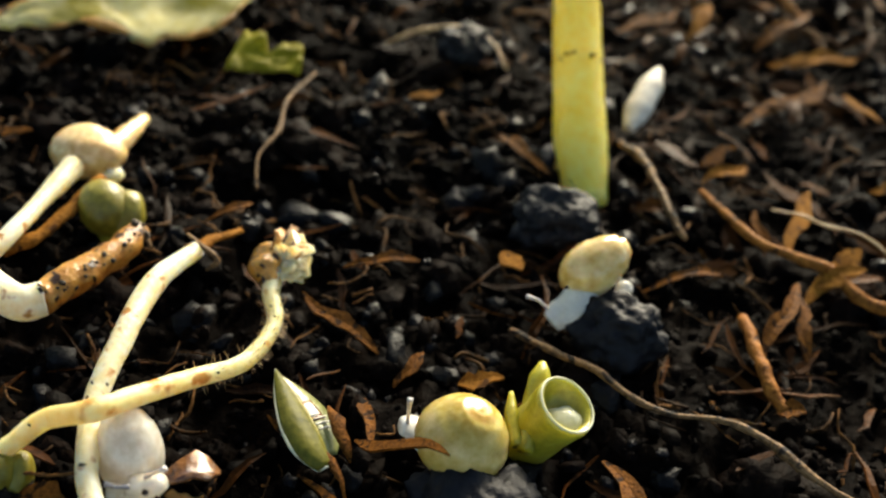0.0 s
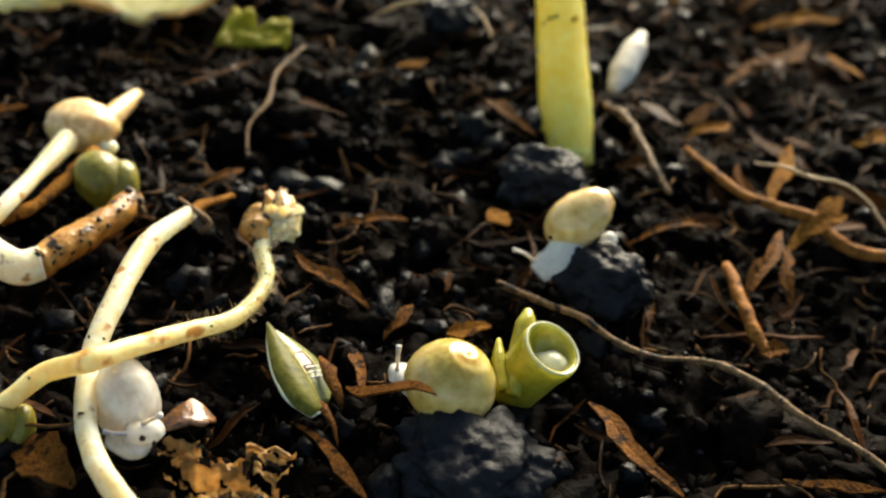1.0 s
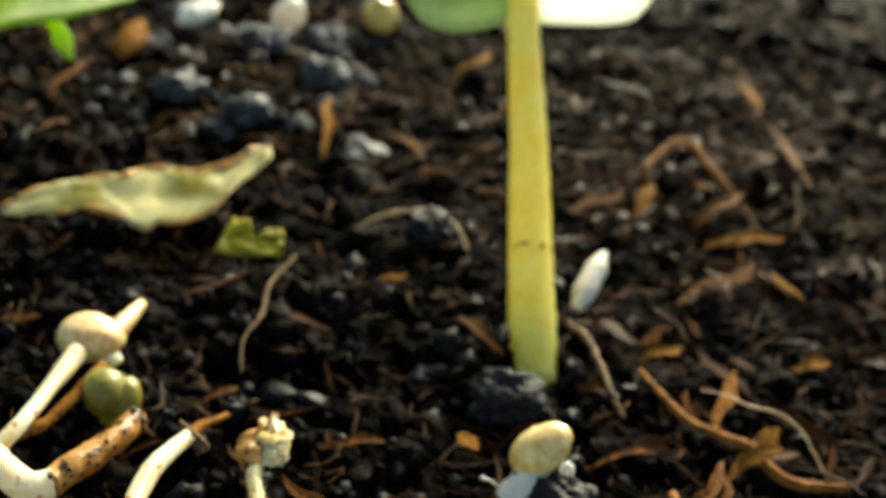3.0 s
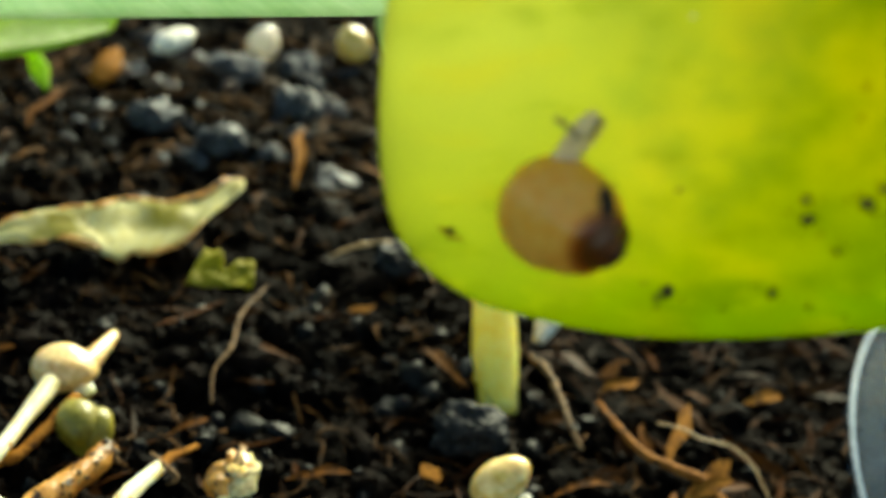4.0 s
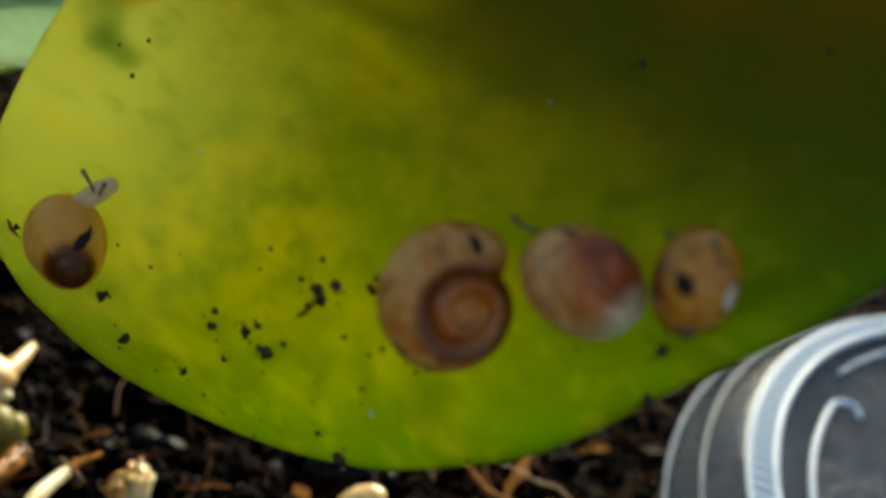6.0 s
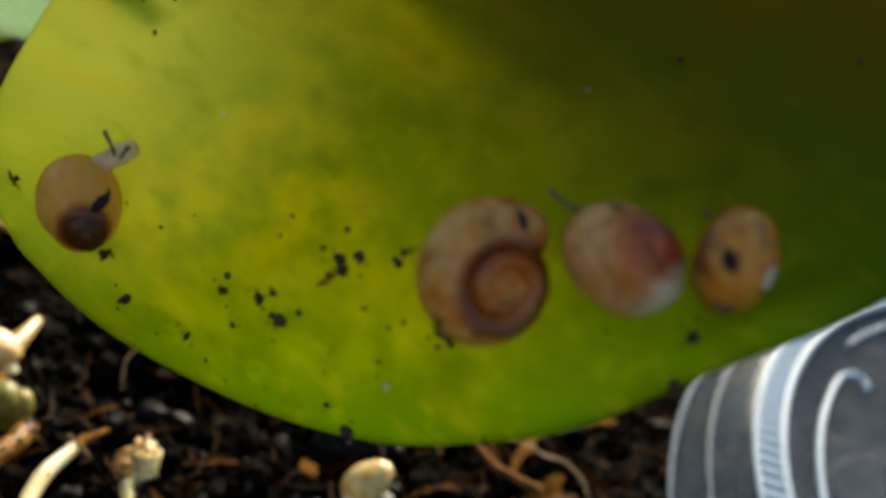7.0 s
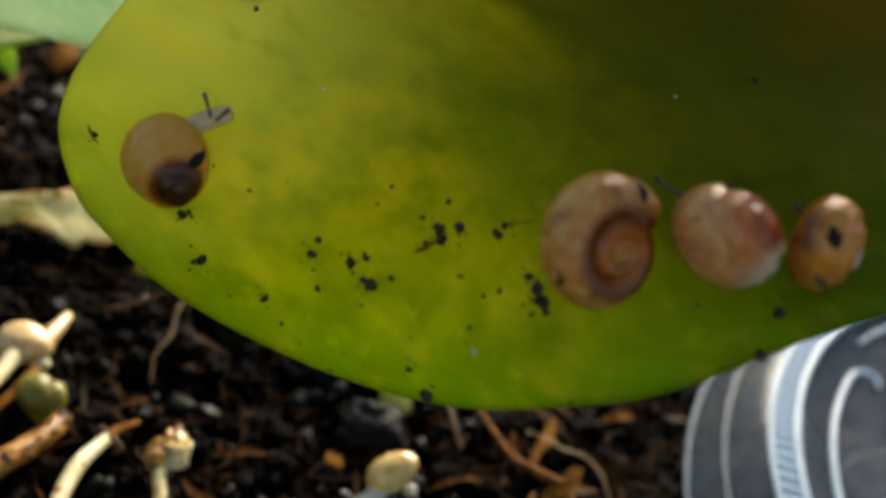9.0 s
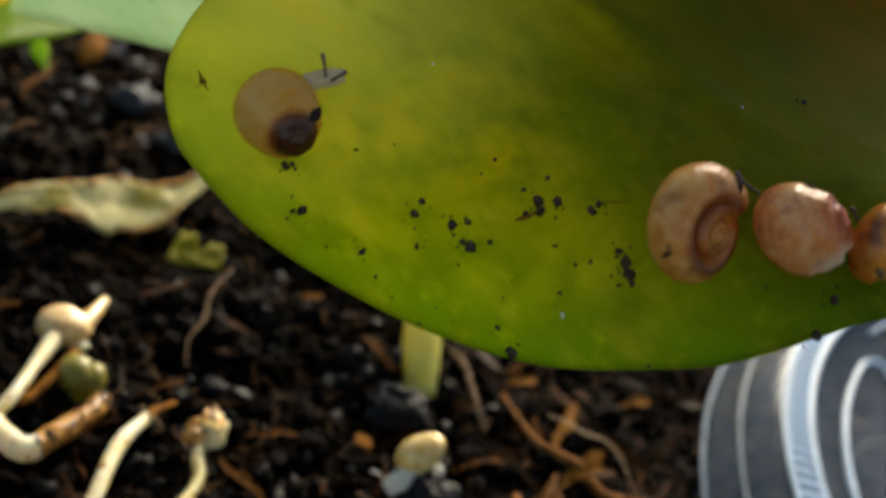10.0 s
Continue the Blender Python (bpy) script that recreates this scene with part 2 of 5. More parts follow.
SHELLRINGED = material("ringed_shell", (0.84, 0.27, 0.02), (1.0, 0.64, 0.20), 1.5, 0.26, 0.7, 0.6, 0.5, spots=(0.42, 0.13, 0.02), spot_size=1.7, spot_cut=0.52, spot_soft=0.2, through=0.35, coat=0.45, bands=[(0.0, (1.0, 0.98, 0.9)), (0.35, (1.0, 0.8, 0.6)), (0.9, (0.85, 0.50, 0.32)), (1.25, (0.50, 0.26, 0.16)), (1.5, (0.20, 0.10, 0.07)), (1.75, (0.50, 0.30, 0.20)), (2.05, (1, 0.92, 0.85)), (3.0, (1, 1, 1))])
BODY = material("snail_body", (0.70, 0.54, 0.38), (0.94, 0.80, 0.62), 0.5, 0.25, 0.4, 0.25, 0.5, through=0.4, clear=0.25, clear_colour=(1.0, 0.92, 0.8))
BODYBLUE = material("pale_snail_body", (0.72, 0.70, 0.62), (0.90, 0.88, 0.82), 0.6, 0.25, 0.4, 0.25, 0.5, through=0.35, coat=0.3)
TENTACLE = material("tentacle", (0.06, 0.040, 0.030), (0.18, 0.13, 0.10), 0.4, 0.35, 0.2, 0.2)
EYESTALK = material("eye_stalk", (0.16, 0.16, 0.19), (0.42, 0.43, 0.48), 0.3, 0.3, 0.2, 0.2, 0.5, sss=0.5)
MARK = material("dark_mark", (0.012, 0.008, 0.007), (0.04, 0.024, 0.016), 0.4, 0.7, 0.3, 0.2, 0.15)
FRASS = material("dirt_speck", (0.008, 0.006, 0.005), (0.07, 0.045, 0.024), 0.3, 0.6, 0.8, 0.2, 0.2, island=0.5)


PLASTIC = material("clear_plastic", (0.16, 0.20, 0.27), (0.42, 0.48, 0.56), 7.0, 0.2, 0.1, 4.0, 0.5, through=0.3, clear=0.86, clear_colour=(0.88, 0.94, 1.0), coat=0.3)


def leaf_tissue():
    """Thin waxy leaf: yellow to green patches, streaks along its veins, dull blotches, a greener border."""
    m = bpy.data.materials.new("snail_leaf")
    m.use_nodes = True
    nodes, links = m.node_tree.nodes, m.node_tree.links
    b = nodes["Principled BSDF"]
    tc = nodes.new("ShaderNodeTexCoord")

    def noise_tex(mm, stretch=(1, 1, 1), turn=0.0, detail=4.0):
        mp = nodes.new("ShaderNodeMapping")
        mp.vector_type = "TEXTURE"
        mp.inputs["Scale"].default_value, mp.inputs["Rotation"].default_value = stretch, (0, 0, radians(turn))
        links.new(tc.outputs["Object"], mp.inputs[0])
        n = nodes.new("ShaderNodeTexNoise")
        n.inputs["Scale"].default_value, n.inputs["Detail"].default_value = 1000.0 / mm, detail
        links.new(mp.outputs[0], n.inputs["Vector"])
        return n.outputs[0]

    def span(value, lo, hi):
        r = nodes.new("ShaderNodeMapRange")
        r.inputs["From Min"].default_value, r.inputs["From Max"].default_value = lo, hi
        links.new(value, r.inputs[0])
        return r.outputs[0]

    def blend(fac, one, two, kind="MIX"):
        x = nodes.new("ShaderNodeMix")
        x.data_type, x.blend_type = "RGBA", kind
        links.new(fac, x.inputs[0])
        for socket, c in ((x.inputs[6], one), (x.inputs[7], two)):
            if isinstance(c, tuple):
                socket.default_value = (*c, 1)
            else:
                links.new(c, socket)
        return x.outputs[2]

    colour = blend(span(noise_tex(9.0), 0.34, 0.66), (0.285, 0.345, 0.010), (0.45, 0.44, 0.016))
    far = nodes.new("ShaderNodeVectorMath")
    far.operation = "DISTANCE"
    squash = nodes.new("ShaderNodeMapping")
    squash.inputs["Scale"].default_value = (0.55, 1.0, 0.0)
    links.new(tc.outputs["Object"], squash.inputs[0])
    links.new(squash.outputs[0], far.inputs[0])
    far.inputs[1].default_value = (-0.0030, 0.0050, 0.0)
    colour = blend(span(far.outputs["Value"], 0.0060, 0.0125), colour, (0.18, 0.31, 0.010))
    colour = blend(span(noise_tex(1.5, detail=6.0), 0.42, 0.70), colour, (0.235, 0.30, 0.008))
    colour = blend(span(noise_tex(0.9, (1.3, 1, 1), -30, 5.0), 0.56, 0.96), colour, (0.50, 0.50, 0.03))
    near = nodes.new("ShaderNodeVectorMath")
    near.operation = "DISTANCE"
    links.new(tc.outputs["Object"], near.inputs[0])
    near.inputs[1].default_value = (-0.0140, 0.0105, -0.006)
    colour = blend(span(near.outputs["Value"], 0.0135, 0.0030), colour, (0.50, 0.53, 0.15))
    colour = blend(span(noise_tex(1.6, (3.0, 1, 1), -31, 3.0), 0.55, 0.98), colour, (0.54, 0.48, 0.07))
    colour = blend(span(noise_tex(1.2, (2.5, 1, 1), -26, 5.0), 0.56, 1.05), colour, (0.17, 0.24, 0.009))
    colour = blend(span(noise_tex(3.4, (1.3, 1, 1), 10, 1.0), 0.68, 0.86), colour, (0.12, 0.21, 0.008))
    sore = nodes.new("ShaderNodeVectorMath")
    sore.operation = "DISTANCE"
    links.new(squash.outputs[0], sore.inputs[0])
    sore.inputs[1].default_value = (-0.00605, 0.0130, 0.0)
    colour = blend(span(sore.outputs["Value"], 0.0010, 0.0003), colour, (0.46, 0.385, 0.02))
    aged = nodes.new("ShaderNodeVectorMath")
    aged.operation = "DISTANCE"
    links.new(squash.outputs[0], aged.inputs[0])
    aged.inputs[1].default_value = (0.0090, 0.0150, 0.0)
    rusty = blend(span(noise_tex(2.6, (1.5, 1, 1), -35, 4.0), 0.40, 0.68), (0.30, 0.285, 0.008), (0.41, 0.30, 0.008))
    colour = blend(span(aged.outputs["Value"], 0.0150, 0.0050), colour, rusty)
    links.new(colour, b.inputs["Base Color"])
    b.inputs["Roughness"].default_value, b.inputs["Specular IOR Level"].default_value = 0.58, 0.12
    bump = nodes.new("ShaderNodeBump")
    bump.inputs["Strength"].default_value, bump.inputs["Distance"].default_value = 0.25, 0.0003
    links.new(noise_tex(1.0, (5.0, 1, 1), -30, 5.0), bump.inputs["Height"])
    links.new(bump.outputs[0], b.inputs["Normal"])
    tr = nodes.new("ShaderNodeBsdfTranslucent")
    links.new(colour, tr.inputs[0])
    ms = nodes.new("ShaderNodeMixShader")
    ms.inputs[0].default_value = 0.76
    links.new(b.outputs[0], ms.inputs[1])
    links.new(tr.outputs[0], ms.inputs[2])
    links.new(ms.outputs[0], nodes["Material Output"].inputs[0])
    return m


LEAF = leaf_tissue()
# brown filter for the unseen flap that dims the big leaf from behind
FLAPBROWN = material("shade_flap_brown", (0.66, 0.36, 0.012), (0.78, 0.46, 0.03), 4.0, 0.6, 0.3, 1.0, 0.2, through=0.8)
CLOUDY = material("cloudy_plastic", (0.34, 0.40, 0.46), (0.54, 0.60, 0.68), 2.0, 0.25, 0.1, 1.0, 0.5, through=0.3, clear=0.35, clear_colour=(0.92, 0.96, 1.0))
FROST = material("frosted_plastic", (0.50, 0.64, 0.80), (0.70, 0.84, 0.97), 3.0, 0.3, 0.1, 1.0, 0.4, through=0.4)

# ---- building helpers; all shapes in millimetres ----
ORIGIN = {}


def link(name, bm, mat, origin, parent=None, label="", smooth=True):
    o = Vector(origin)
    for v in bm.verts:
        v.co = (v.co - o) * MM
    for f in bm.faces:
        f.smooth = smooth
    me = bpy.data.meshes.new(name)
    bm.to_mesh(me)
    bm.free()
    me.materials.append(mat)
    ob = new(name, me)
    ORIGIN[ob] = o
    if parent:
        ob.parent = parent
        ob.location = (o - ORIGIN[parent]) * MM
    else:
        ob.location = o * MM
    return tagged(ob, label)


def part(name, bm, mat, parent, label="", smooth=True):
    """One mesh under a thing, its shape given in the same space as the thing's place."""
    return link(name, bm, mat, ORIGIN[parent], parent, label, smooth)


def thing(name, at, label, category, group=""):
    ob = new(name)
    ob.empty_display_size = 0.002
    ORIGIN[ob] = Vector(at)
    ob.location = Vector(at) * MM
    return tagged(ob, label, category, group)


def solo(name, bm, mat, at, label, category, group="", kind="", smooth=True):
    return tagged(link(name, bm, mat, at, None, label, smooth), label, category, group, kind)


def smooth_path(pts, n=6):
    """Points on a smooth curve through pts."""
    p = [Vector(q) for q in pts]
    p = [2 * p[0] - p[1]] + p + [2 * p[-1] - p[-2]]
    out = []
    for i in range(1, len(p) - 2):
        for k in range(n):
            t = k / n
            out.append(0.5 * (2 * p[i] + (p[i + 1] - p[i - 1]) * t + (2 * p[i - 1] - 5 * p[i] + 4 * p[i + 1] - p[i + 2]) * t * t + (3 * p[i] - p[i - 1] - 3 * p[i + 1] + p[i + 2]) * t ** 3))
    return out + [p[-2]]


def tube(pts, radii, segs=10, n=6, flat=1.0, wobble=0.0, seed=0, bm=None, blunt=True, twist=0.0):
    """A tapered, slightly uneven tube along a smooth path; flat < 1 squashes it upright."""
    bm = bm or bmesh.new()
    path = smooth_path(pts, n)
    m = len(path)
    rings, up = [], Vector((0, 0, 1))
    for i, c in enumerate(path):
        d = (path[min(i + 1, m - 1)] - path[max(i - 1, 0)]).normalized()
        side = d.cross(up)
        side = side.normalized() if side.length > 0.05 else Vector((1, 0, 0))
        nor = side.cross(d).normalized()
        u = i / (m - 1) * (len(radii) - 1)
        k = min(int(u), len(radii) - 2)
        r = radii[k] + (radii[k + 1] - radii[k]) * (u - k)
        ring = []
        for s in range(segs):
            a = 2 * math.pi * s / segs
            q = side * math.cos(a + twist * i / m) + nor * math.sin(a + twist * i / m) * flat
            w = 1 + wobble * noise.noise((c + q * r) * 0.9 + Vector((seed * 7.1, 0, 0))) * 2
            ring.append(bm.verts.new(c + q * r * w))
        rings.append(ring)
    for a, b in zip(rings, rings[1:]):
        for s in range(segs):
            bm.faces.new((a[s], a[(s + 1) % segs], b[(s + 1) % segs], b[s]))
    if blunt:
        bm.faces.new(rings[0][::-1])
        bm.faces.new(rings[-1])
    return bm


def blob(at, size, seed=0, rough=0.25, freq=1.0, sub=3, turn=(0, 0, 0), bm=None):
    """A lump with uneven surface; size is its three half axes."""
    bm = bm or bmesh.new()
    rot = Euler([radians(x) for x in turn]).to_matrix()
    made = bmesh.ops.create_icosphere(bm, subdivisions=sub, radius=1.0)["verts"]
    for v in made:
        q = v.co.copy()
        k = 1 + rough * noise.fractal(q * freq + Vector((seed * 3.7, seed * 1.3, 0)), 0.8, 2.1, 4 if sub < 5 else 7)
        v.co = rot @ Vector((q.x * size[0] * k, q.y * size[1] * k, q.z * size[2] * k)) + Vector(at)
    return bm


def sliver(a, b, width, thick=0.12, curl=0.3, seed=0, up=(0, 0, 1), bm=None, point=0.1, n=7):
    """A flat splinter of bark or leaf from a to b: ragged pointed ends, a folded section and real thickness."""
    bm = bm or bmesh.new()
    a, b = Vector(a), Vector(b)
    d = b - a
    side = d.cross(Vector(up))
    side = (side if side.length > 1e-4 else Vector((1, 0, 0))).normalized()
    nor = side.cross(d).normalized()
    tops, bots = [], []
    lean = 0.5 + 0.22 * math.sin(seed * 1.9)
    for i in range(n):
        t = i / (n - 1)
        s = t / lean if t < lean else (1 - t) / (1 - lean)
        w = width * 0.5 * (point + (1 - point) * min(1, s) ** 0.7)
        wl = w * (1 + 0.5 * noise.noise(Vector((t * 7, seed * 2.3, 0))))
        wr = w * (1 + 0.5 * noise.noise(Vector((t * 7, seed * 2.3, 9))))
        c = a + d * t + nor * curl * math.sin(math.pi * t) * d.length * 0.16 + side * 0.14 * d.length * noise.noise(Vector((t * 2.0, seed * 5.1, 3)))
        row = [c - side * wl + nor * abs(curl) * wl * 0.5, c, c + side * wr + nor * abs(curl) * wr * 0.7]
        tops.append([bm.verts.new(q + nor * thick * 0.5) for q in row])
        bots.append([bm.verts.new(q - nor * thick * 0.5) for q in row])
    for i in range(n - 1):
        for j in range(2):
            bm.faces.new((tops[i][j], tops[i][j + 1], tops[i + 1][j + 1], tops[i + 1][j]))
            bm.faces.new((bots[i][j], bots[i + 1][j], bots[i + 1][j + 1], bots[i][j + 1]))
        bm.faces.new((tops[i][0], tops[i + 1][0], bots[i + 1][0], bots[i][0]))
        bm.faces.new((tops[i][2], bots[i][2], bots[i + 1][2], tops[i + 1][2]))
    for i in (0, n - 1):
        for j in range(2):
            q = (tops[i][j], bots[i][j], bots[i][j + 1], tops[i][j + 1])
            bm.faces.new(q if i == 0 else q[::-1])
    return bm


def sheet(fun, nu, nv, thick, bm=None):
    """A curved sheet with thickness: fun(u, v) gives its middle for u, v from 0 to 1."""
    bm = bm or bmesh.new()
    grid = [[Vector(fun(i / nu, j / nv)) for j in range(nv + 1)] for i in range(nu + 1)]
    tops, bots = [], []
    for i in range(nu + 1):
        ta, ba = [], []
        for j in range(nv + 1):
            du = grid[min(i + 1, nu)][j] - grid[max(i - 1, 0)][j]
            dv = grid[i][min(j + 1, nv)] - grid[i][max(j - 1, 0)]
            nrm = du.cross(dv)
            nrm = nrm.normalized() if nrm.length > 1e-9 else Vector((0, 0, 1))
            ta.append(bm.verts.new(grid[i][j] + nrm * thick / 2))
            ba.append(bm.verts.new(grid[i][j] - nrm * thick / 2))
        tops.append(ta)
        bots.append(ba)
    for i in range(nu):
        for j in range(nv):
            bm.faces.new((tops[i][j], tops[i + 1][j], tops[i + 1][j + 1], tops[i][j + 1]))
            bm.faces.new((bots[i][j], bots[i][j + 1], bots[i + 1][j + 1], bots[i + 1][j]))
    for i in range(nu):
        bm.faces.new((tops[i][0], bots[i][0], bots[i + 1][0], tops[i + 1][0]))
        bm.faces.new((tops[i][nv], tops[i + 1][nv], bots[i + 1][nv], bots[i][nv]))
    for j in range(nv):
        bm.faces.new((tops[0][j], tops[0][j + 1], bots[0][j + 1], bots[0][j]))
        bm.faces.new((tops[nu][j], bots[nu][j], bots[nu][j + 1], tops[nu][j + 1]))
    return bm


def egg_shell(at, axis, half_long, half_wide, growth=2.2, first=0.32, depth=0.045, taper=0.12, phase=0.0, ribs=0.006):
    """An ovoid snail shell whose blunt spire points along axis, with the seam of its whorls sunk in as a spiral."""
    bm = bmesh.new()
    z = Vector(axis).normalized()
    x = z.orthogonal().normalized()
    y = z.cross(x)
    nu, nv = 72, 44
    rows = []
    for j in range(1, nv):
        th = math.pi * j / nv
        row = []
        for i in range(nu):
            ph = 2 * math.pi * i / nu
            u = math.log(th / first) / math.log(growth) - ph / (2 * math.pi) - phase
            d = (u - round(u)) * math.log(growth) * th
            fade = max(0.0, min(1.0, (2.0 - th) / 0.7))
            k = 1 - depth * fade * (math.exp(-(d / 0.10) ** 2) - 0.45 * math.exp(-((d - 0.22) / 0.16) ** 2)) + ribs * math.sin(ph * 34) * math.sin(th) ** 2
            w = math.sin(th) * half_wide * (1 - taper * math.cos(th)) * k
            row.append(bm.verts.new(Vector(at) + (x * math.cos(ph) + y * math.sin(ph)) * w + z * math.cos(th) * half_long * k))
        rows.append(row)
    for a, b in zip(rows, rows[1:]):
        for i in range(nu):
            bm.faces.new((a[i], b[i], b[(i + 1) % nu], a[(i + 1) % nu]))
    for row, s in ((rows[0], 1), (rows[-1], -1)):
        tip = bm.verts.new(Vector(at) + z * half_long * s)
        for i in range(nu):
            q = (tip, row[i], row[(i + 1) % nu])
            bm.faces.new(q if s > 0 else q[::-1])
    return bm


def spiral_shell(radius, whorls=3.2, growth=2.15, height=0.85, m=None, round_=0.72, end=45.0, turn=-1, segs=18, per=30, ribs=0.010):
    """A coiled snail shell round its apex, which points to +z: a tube that grows as it winds down and ends at that angle; radius reaches from
    the apex to the last whorl's outside."""
    bm = bmesh.new()
    m = m or Matrix.Identity(4)
    r_end = radius / (1 + round_)
    count = int(whorls * per)
    rings = []
    for i in range(count + 1):
        left = (count - i) / per
        th = radians(end) - turn * left * 2 * math.pi
        r = r_end * growth ** (-left)
        tuck = max(0.0, 1 - left / 0.4)
        rho = r * round_ * (1 - 0.12 * tuck)
        r = r * (1 - 0.28 * tuck * tuck)
        c = Vector((math.cos(th) * r, math.sin(th) * r, (r_end - r) * height))
        out = Vector((math.cos(th), math.sin(th), 0))
        rib = 1 + ribs * math.sin(i * 2.4)
        ring = []
        for s in range(segs):
            a = 2 * math.pi * s / segs
            ring.append(bm.verts.new(m @ (c + (out * math.cos(a) + Vector((0, 0, 1)) * math.sin(a) * 1.1) * rho * rib)))
        rings.append(ring)
    for a, b in zip(rings, rings[1:]):
        for s in range(segs):
            bm.faces.new((a[s], b[s], b[(s + 1) % segs], a[(s + 1) % segs]))
    last = [v.co.copy() for v in rings[-1]]
    mid = sum(last, Vector()) / segs
    ahead = mid - sum((v.co for v in rings[-3]), Vector()) / segs
    ahead = ahead.normalized() * (last[0] - mid).length
    for k in (25, 50, 72):
        ring = [bm.verts.new(mid + (q - mid) * math.cos(radians(k)) + ahead * math.sin(radians(k)) * 0.8) for q in last]
        for s in range(segs):
            bm.faces.new((rings[-1][s], ring[s], ring[(s + 1) % segs], rings[-1][(s + 1) % segs]))
        rings.append(ring)
    bm.faces.new(rings[0])
    bm.faces.new(rings[-1][::-1])
    r = r_end * growth ** -whorls
    tip = bmesh.ops.create_icosphere(bm, subdivisions=2, radius=r * (1 + round_))["verts"]
    for v in tip:
        v.co = m @ (v.co + Vector((0, 0, (r_end - r) * height)))
    bmesh.ops.recalc_face_normals(bm, faces=bm.faces[:])
    return bm


# ---- ground ----
def ground_height(x, y):
    p = Vector((x, y, 0))
    q = p + 0.8 * Vector((noise.noise(p * 0.5), noise.noise(p * 0.5 + Vector((7, 7, 0))), 0))
    h = 1.2 * noise.noise(p * 0.085) + 1.2 * noise.noise(q * 0.2 + Vector((5, 3, 1))) + 1.1 * noise.fractal(q * 0.5 + Vector((9, 1, 4)), 0.8, 2.1, 4)
    return h - 1.6 + 0.5 * abs(noise.noise(q * 1.1))


def build_ground():
    """One sheet of soil, finely broken near the plants and coarse towards its far edges."""
    xs = [-400, -250, -160, -110, -80] + [-62 + 0.42 * i for i in range(297)] + [64 + 1.2 * i for i in range(40)] + [130, 180, 260, 400]
    ys = [-300, -180, -110, -75] + [-50 + 0.42 * i for i in range(334)] + [91 + 1.2 * i for i in range(60)] + [180, 260, 400]
    bm = bmesh.new()
    rows = [[bm.verts.new((x, y, ground_height(x, y))) for x in xs] for y in ys]
    for a, b in zip(rows, rows[1:]):
        for i in range(len(xs) - 1):
            bm.faces.new((a[i], a[i + 1], b[i + 1], b[i]))
    tagged(link("ground", bm, SOIL, (0, 0, 0)), "dark moist potting soil in crumbs and clods", "soil", kind="structure")


build_ground()


def lumps(spots, count, lo, hi, seed, mat, name, label, sub=1, power=2.2, sink=(-0.2, 0.5)):
    """Many rough crumbs lying on the soil, joined; spots are the regions (x0, x1, y0, y1)."""
    rng = random.Random(seed)
    base = bmesh.new()
    bmesh.ops.create_icosphere(base, subdivisions=sub, radius=1.0)
    co = [v.co.copy() for v in base.verts]
    fa = [[v.index for v in f.verts] for f in base.faces]
    base.free()
    verts, faces = [], []
    for _ in range(count):
        x0, x1, y0, y1 = rng.choice(spots)
        x, y = rng.uniform(x0, x1), rng.uniform(y0, y1)
        r = lo * (hi / lo) ** (rng.random() ** power)
        s = Vector((r * rng.uniform(0.6, 1.6), r * rng.uniform(0.6, 1.2), r * rng.uniform(0.4, 0.9)))
        rot = Euler((rng.uniform(-0.7, 0.7), rng.uniform(-0.7, 0.7), rng.uniform(0, 6))).to_matrix()
        z = ground_height(x, y) + r * rng.uniform(*sink)
        k0 = len(verts)
        off = Vector((rng.uniform(0, 90), rng.uniform(0, 90), 0))
        for c in co:
            k = 1 + 0.55 * noise.noise(c * 1.3 + off) + (0.5 * noise.noise(c * 3.1 + off) + 0.35 * noise.noise(c * 6.5 + off) if sub > 1 else 0.5 * noise.noise(c * 2.9 + off))
            q = rot @ Vector((c.x * s.x * k, c.y * s.y * k, c.z * s.z * k))
            verts.append(((x + q.x) * MM, (y + q.y) * MM, (z + q.z) * MM))
        faces += [[k0 + i for i in f] for f in fa]
    me = bpy.data.meshes.new(name)
    me.from_pydata(verts, [], faces)
    me.materials.append(mat)
    me.polygons.foreach_set("use_smooth", [True] * len(me.polygons))
    tagged(new(name, me), label, "soil", kind="stuff")


lumps([(-40, 50, -32, 10), (-45, 55, 0, 50)], 8000, 0.15, 0.7, 3, CRUMB, "soil_grains", "fine dark grains of moist potting soil", 1, 1.6)
lumps([(-40, 50, -32, 10), (-45, 55, 0, 50)], 480, 0.7, 2.0, 5, CRUMB, "soil_clods", "ragged dark clods of moist potting soil", 3, 1.8, (-0.5, 0.2))
lumps([(-26, 12, -32, 8), (-45, 40, -10, 50)], 420, 0.25, 1.1, 9, WETCRUMB, "wet_soil_crumbs", "wet glistening crumbs of black soil", 2, 1.6, (0.0, 0.6))
lumps([(-62, 85, 30, 90), (-62, 85, 30, 90), (-70, 110, 80, 160), (-45, 60, -48, -25)], 3600, 0.3, 1.3, 4, SOIL, "far_soil_crumbs", "dark clods of potting soil further off", 2, 1.8, (-0.5, 0.3))
lumps([(-36, -8, 34, 68)], 60, 0.7, 2.2, 12, GREYSTONE, "grey_grit", "pale bluish grey gritty lumps on the soil", 3, 1.4, (-0.3, 0.3))
lumps([(-90, 20, 120, 250), (20, 170, 85, 170), (40, 230, 150, 280)], 2200, 0.7, 2.6, 6, CRUMB, "distant_soil_crumbs", "dark clods of potting soil far back", 1)


